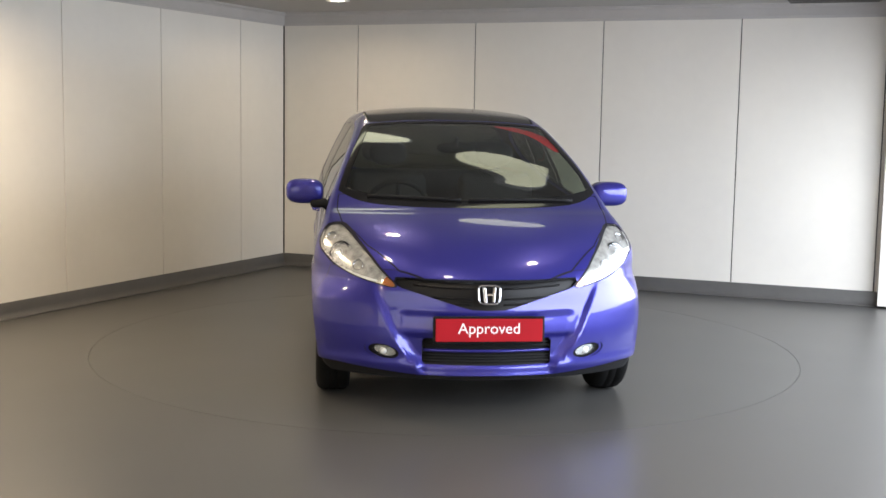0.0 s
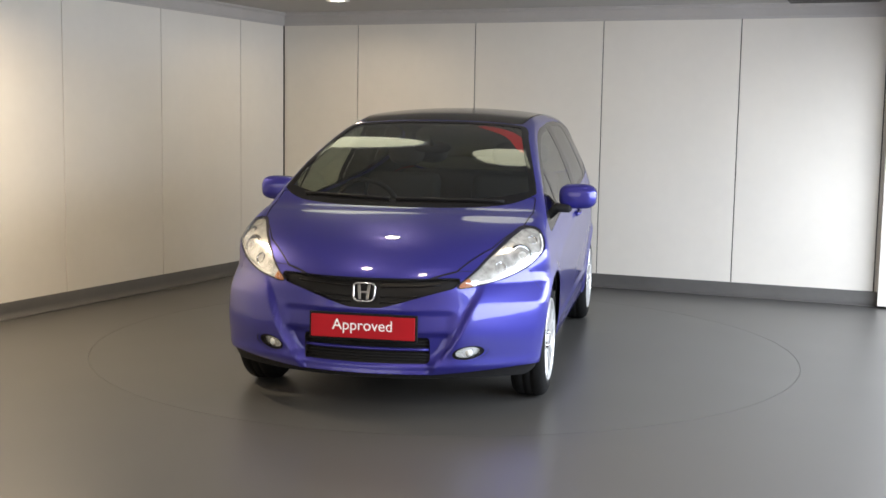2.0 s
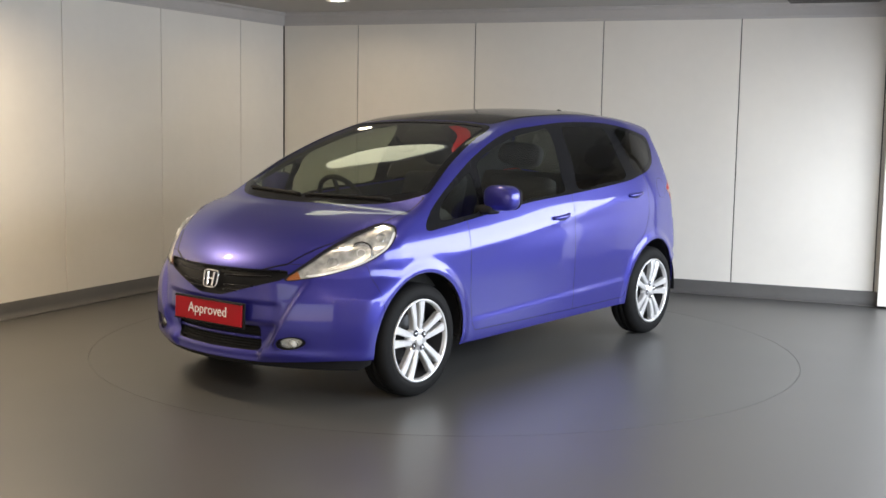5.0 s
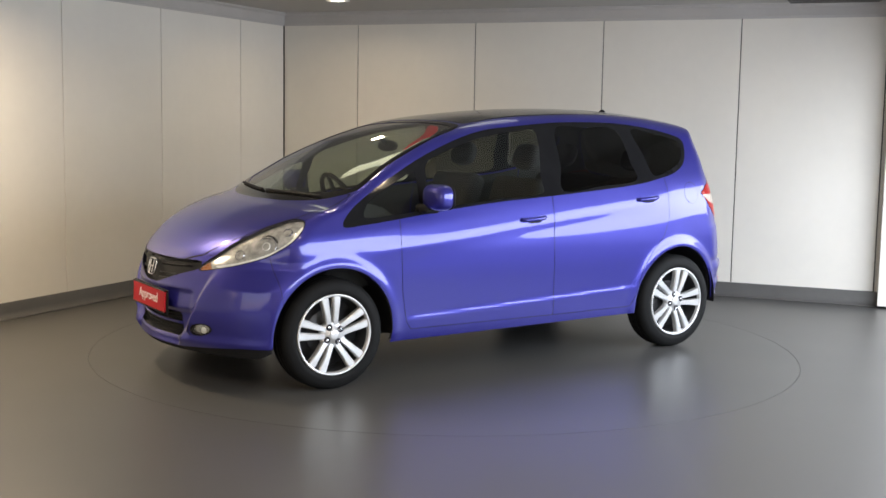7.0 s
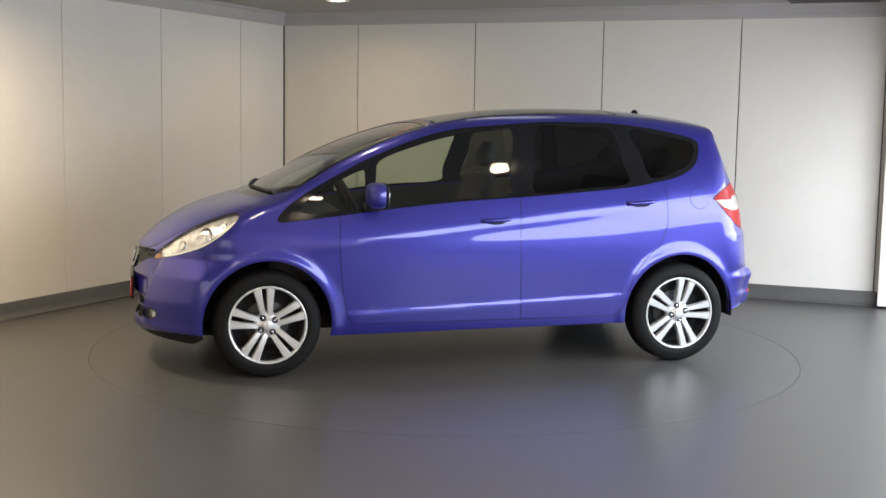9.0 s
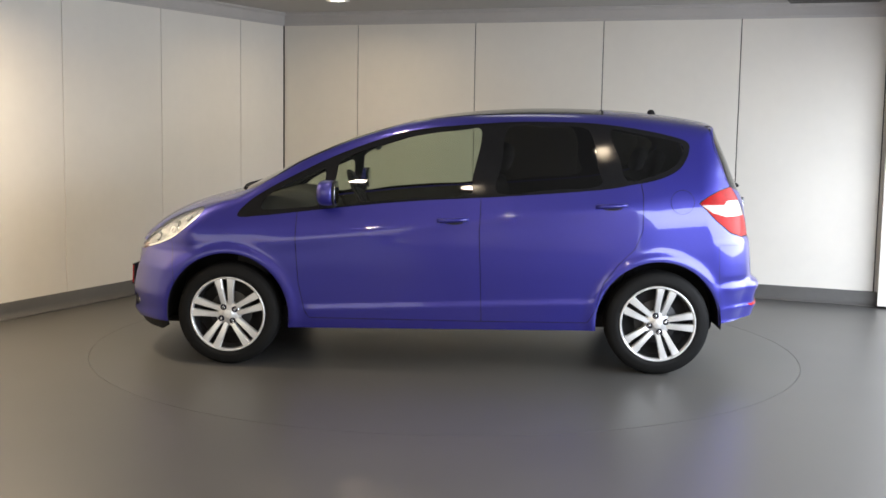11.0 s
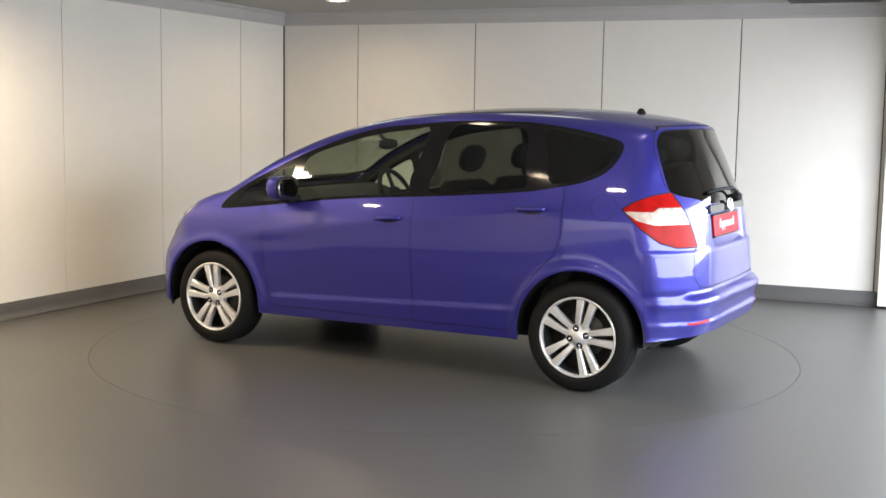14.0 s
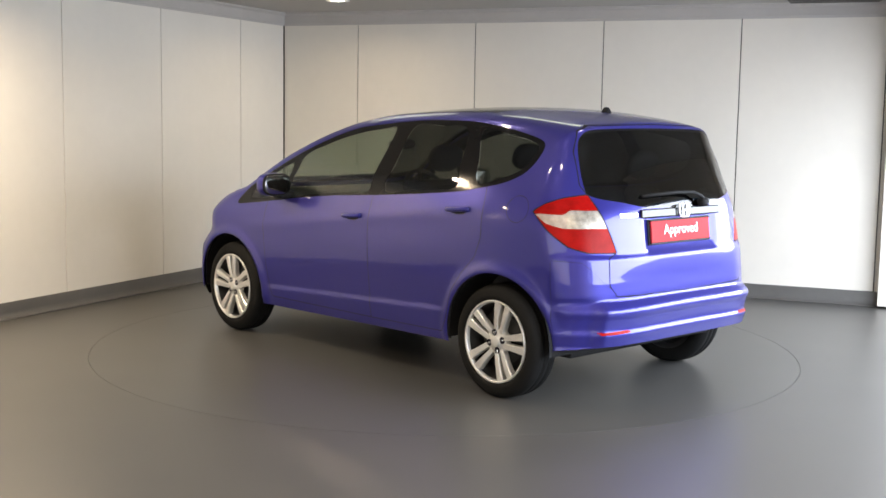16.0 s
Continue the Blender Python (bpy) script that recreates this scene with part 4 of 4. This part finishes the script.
def badge(parent, m, size):
    bm = bmesh.new()
    ring = [Vector((size * 0.5 * math.copysign(abs(math.cos(a)) ** 0.45, math.cos(a)) * (1 + 0.10 * math.sin(a)), size * 0.42 * math.copysign(abs(math.sin(a)) ** 0.45, math.sin(a)), 0)) for a in np.linspace(0, 2 * math.pi, 40, endpoint=False)]
    tube(bm, ring, size * 0.055, 8, True)
    ob = part("badge", bm, CHROME, parent, "chrome badge frame", smooth=True)
    ob.matrix_local = m
    for s in (-1, 1):
        bm = bmesh.new()
        box(bm, -size * 0.07, size * 0.07, -size * 0.36, size * 0.36, -0.004, 0.007, 0.003, Matrix.Translation((s * size * 0.21, 0, 0)) @ Matrix.Rotation(-s * 0.10, 4, "Z"))
        part("badge_bar", bm, CHROME, ob)
    bm = bmesh.new()
    box(bm, -size * 0.16, size * 0.16, -size * 0.06, size * 0.06, -0.004, 0.005, 0.003)
    part("badge_bar", bm, CHROME, ob)


p = on_front(0, 0.617)
badge(grille_part, Matrix.Translation(p + Vector((0.004, 0, 0))) @ turn_front @ Matrix.Rotation(radians(-12), 4, "X"), 0.105)
for z, wide in ((0.668, 0.40), (0.642, 0.36), (0.592, 0.27), (0.566, 0.20)):
    for side in (1, -1):
        bm = bmesh.new()
        tube(bm, [on_front(side * y, z + 0.02 * (y / 0.45) ** 2) - Vector((0.014, 0, 0)) for y in np.linspace(0.075, wide, 9)], 0.0045, 6)
        part("grille_bar", bm, GRILLEBLACK, grille_part, smooth=True)
for z, mat, r in ((0.284, MATT, 0.004), (0.298, MATT, 0.004), (0.312, MATT, 0.004), (0.338, PAINT, 0.008), (0.362, MATT, 0.004), (0.378, MATT, 0.004)):
    bm = bmesh.new()
    tube(bm, [on_front(y, z) - Vector((0.010 if mat is PAINT else 0.018, 0, 0)) for y in np.linspace(-0.312, 0.312, 13)], r, 8)
    part("intake_bar", bm, mat, car, "body-coloured intake bar" if mat is PAINT else "", smooth=True)


def plate(parent, m, name):
    bm = bmesh.new()
    box(bm, -0.260, 0.260, -0.0565, 0.0565, -0.006, 0.004, 0.003)
    ob = part(name, bm, PLATERED, parent, "red dealer plate with white word")
    ob.matrix_local = m
    bm = bmesh.new()
    box(bm, -0.272, 0.272, -0.068, 0.066, -0.016, -0.0065, 0.003)
    part("plate_holder", bm, MATT, ob, "black plate holder")
    writing("Approved", 0.300, WHITE, ob, Matrix.Translation((0, 0.006, 0.0045)))
    for s in (-1, 1):
        bm = bmesh.new()
        box(bm, -0.264, 0.264, s * 0.059 - 0.0035, s * 0.059 + 0.0035, -0.008, 0.006, 0.002)
        part("plate_frame", bm, BLACK, ob)
    return ob


p = on_front(0, 0.452)
plate(nose_part, Matrix.Translation((max(p.x, on_front(0, 0.40).x) + 0.012, 0, 0.450)) @ turn_front @ Matrix.Rotation(radians(-2), 4, "X"), "front_plate")
a, b = on_back(0, 0.845), on_back(0, 0.945)
lean = math.atan2(b.x - a.x, 0.10)
p = on_back(0, 0.892)
plate(gate, Matrix.Translation((p.x - 0.010, 0, 0.892)) @ turn_back @ Matrix.Rotation(-lean, 4, "X"), "rear_plate")
bm = bmesh.new()
box(bm, -0.345, 0.345, -0.023, 0.023, -0.006, 0.012, 0.006)
p = on_back(0.25, 0.988)
ob = part("tailgate_trim", bm, STEELTRIM, gate, "polished trim bar over the plate")
ob.matrix_local = Matrix.Translation((p.x - 0.012, 0, 0.990)) @ turn_back @ Matrix.Rotation(-lean, 4, "X")
badge(gate, Matrix.Translation((p.x - 0.034, 0, 0.998)) @ turn_back @ Matrix.Rotation(-lean, 4, "X"), 0.085)
# the model script, too small to read
for k in range(6):
    y = 0.475 - 0.021 * k
    p = on_back(y, 0.985)
    n = upright(p)
    bm = bmesh.new()
    box(bm, -0.0075, 0.0075, -0.011, 0.011, -0.001, 0.003, 0.001)
    ob = part("script_bar", bm, CHROME, gate)
    ob.matrix_local = Matrix.Translation(p) @ n.to_track_quat("Z", "Y").to_matrix().to_4x4()

# ---- wipers, aerial, spoiler lamp, sticker ----
for ends in (((1.20, 0.56), (1.262, -0.02)), ((1.262, -0.06), (1.17, -0.56))):
    bm = bmesh.new()
    tube(bm, [on_top(ends[0][0] + (ends[1][0] - ends[0][0]) * s + 0.012 * math.sin(s * 3.1), ends[0][1] + (ends[1][1] - ends[0][1]) * s) + Vector((0.002, 0, 0.006)) for s in np.linspace(0, 1, 12)], 0.008, 6)
    part("wiper", bm, MATT, car, "black windscreen wiper", smooth=True)
bm = bmesh.new()
p = on_back(-0.19, 1.035)
ball(bm, p + Vector((-0.02, 0, 0.0)), (0.030, 0.032, 0.026))
tube(bm, [p + Vector((-0.034, 0.0, 0.004)), on_back(-0.165, 1.065) + Vector((-0.036, 0, 0)), on_back(-0.11, 1.088) + Vector((-0.032, 0, 0)), on_back(0.02, 1.092) + Vector((-0.018, 0, 0)), on_back(0.30, 1.080) + Vector((-0.012, 0, 0))], 0.010, 8)
part("rear_wiper", bm, MATT, gate, "black rear wiper", smooth=True)
bm = bmesh.new()
p = on_top(-1.28, 0)
lathe(bm, [(0.0005, 0.028), (0.012, 0.026), (0.020, 0.016), (0.028, 0.002), (0.030, -0.006)], 20)
ob = part("aerial_base", bm, MATT, car, "small black roof aerial base", smooth=True)
ob.matrix_local = Matrix.Translation(p)
sticker, _ = cut(windscreen, inside(Y(), X(), soft_curve([(0.25, 0.315), (0.36, 0.320), (0.46, 0.385), (0.540, 0.48), (0.600, 0.62), (0.605, 0.675), (0.555, 0.675), (0.44, 0.475)], cuts=4)))
skin("window_sticker", sticker, STICKER, car, 0.006, "red sticker on the windscreen")

# ---- cabin ----


def seat(x, y, wide, recline, headrests):
    s = new("seat")
    s.parent = car
    s["label"] = "charcoal cloth seat with headrest"
    bm = bmesh.new()
    box(bm, x - 0.22, x + 0.30, y - wide / 2, y + wide / 2, 0.40, 0.56, 0.05)
    part("cushion", bm, SEAT, s, smooth=True)
    m = Matrix.Translation((x - 0.20, y, 0.52)) @ Matrix.Rotation(radians(-recline), 4, "Y")
    bm = bmesh.new()
    box(bm, -0.065, 0.065, -wide / 2, wide / 2, -0.04, 0.60, 0.05, m)
    part("backrest", bm, SEAT, s, smooth=True)
    for h in headrests:
        bm = bmesh.new()
        ball(bm, (0, 0, 0), (0.05, 0.125, 0.085))
        ob = part("headrest", bm, SEAT, s, smooth=True)
        ob.matrix_local = m @ Matrix.Translation((0.02, h, 0.735))
        bm = bmesh.new()
        for k in (-0.05, 0.05):
            tube(bm, [(0.0, k, -0.15), (0.01, k, -0.05)], 0.006, 8)
        ob2 = part("headrest_posts", bm, CHROME, s)
        ob2.matrix_local = ob.matrix_local


seat(0.05, 0.36, 0.50, 18, (0.0,))
seat(0.05, -0.36, 0.50, 18, (0.0,))
seat(-0.80, 0.0, 1.18, 22, (-0.38, 0.38))
bm = bmesh.new()
outline = [(1.22, 0.94), (1.05, 0.985), (0.90, 0.975), (0.78, 0.90), (0.74, 0.78), (0.80, 0.55), (1.22, 0.50)]
lo = [bm.verts.new((x, -0.70, z)) for x, z in outline]
hi = [bm.verts.new((x, 0.70, z)) for x, z in outline]
bm.faces.new(lo)
bm.faces.new(hi[::-1])
for i in range(len(lo)):
    k = (i + 1) % len(lo)
    bm.faces.new((lo[i], hi[i], hi[k], lo[k]))
bmesh.ops.recalc_face_normals(bm, faces=bm.faces)
bmesh.ops.bevel(bm, geom=list(bm.edges), offset=0.02, segments=2, affect="EDGES")
part("dashboard", bm, CABIN, car, "dark plastic dashboard", smooth=True)
sw = Matrix.Translation((0.60, -0.36, 0.93)) @ Matrix.Rotation(radians(-62), 4, "Y")
bm = bmesh.new()
tube(bm, [(0.182 * math.cos(a), 0.182 * math.sin(a), 0) for a in np.linspace(0, 2 * math.pi, 40, endpoint=False)], 0.016, 10, True)
for a in (0, math.pi, math.pi * 1.5):
    tube(bm, [(0.03 * math.cos(a), 0.03 * math.sin(a), -0.01), (0.18 * math.cos(a), 0.18 * math.sin(a), 0)], 0.014, 8)
ball(bm, (0, 0, -0.01), (0.065, 0.07, 0.03))
ob = part("steering_wheel", bm, MATT, car, "black steering wheel", smooth=True)
ob.matrix_local = sw
bm = bmesh.new()
ball(bm, (0.455, 0, 1.285), (0.02, 0.115, 0.035))
tube(bm, [(0.47, 0, 1.30), (0.52, 0, 1.345)], 0.012, 8)
part("rear_view_mirror", bm, MATT, car, "black interior mirror", smooth=True)


def motions():
    rows = [(t, pose(0, 0, 0.0, 0, 0, -90 - turn)) for t, turn in TURNS]
    walk(turntable, rows)
    walk(car, [(t, pose(0, 0, 0.0, 0, 0, -90 - turn) @ pose(-0.009, 0, 0.001)) for t, turn in TURNS])


TURNS = [(0.0, -6.28), (0.5, -1.82), (1.0, 2.66), (2.0, 11.62), (3.0, 20.58), (4.0, 29.58), (5.25, 40.85), (6.5, 52.2), (7.5, 61.36), (8.5, 70.35),
         (9.0, 74.78), (10.25, 85.7), (11.5, 96.46), (12.5, 105.2), (13.5, 114.06), (14.5, 123.0), (15.5, 132.07), (16.0, 136.7)]
motions()
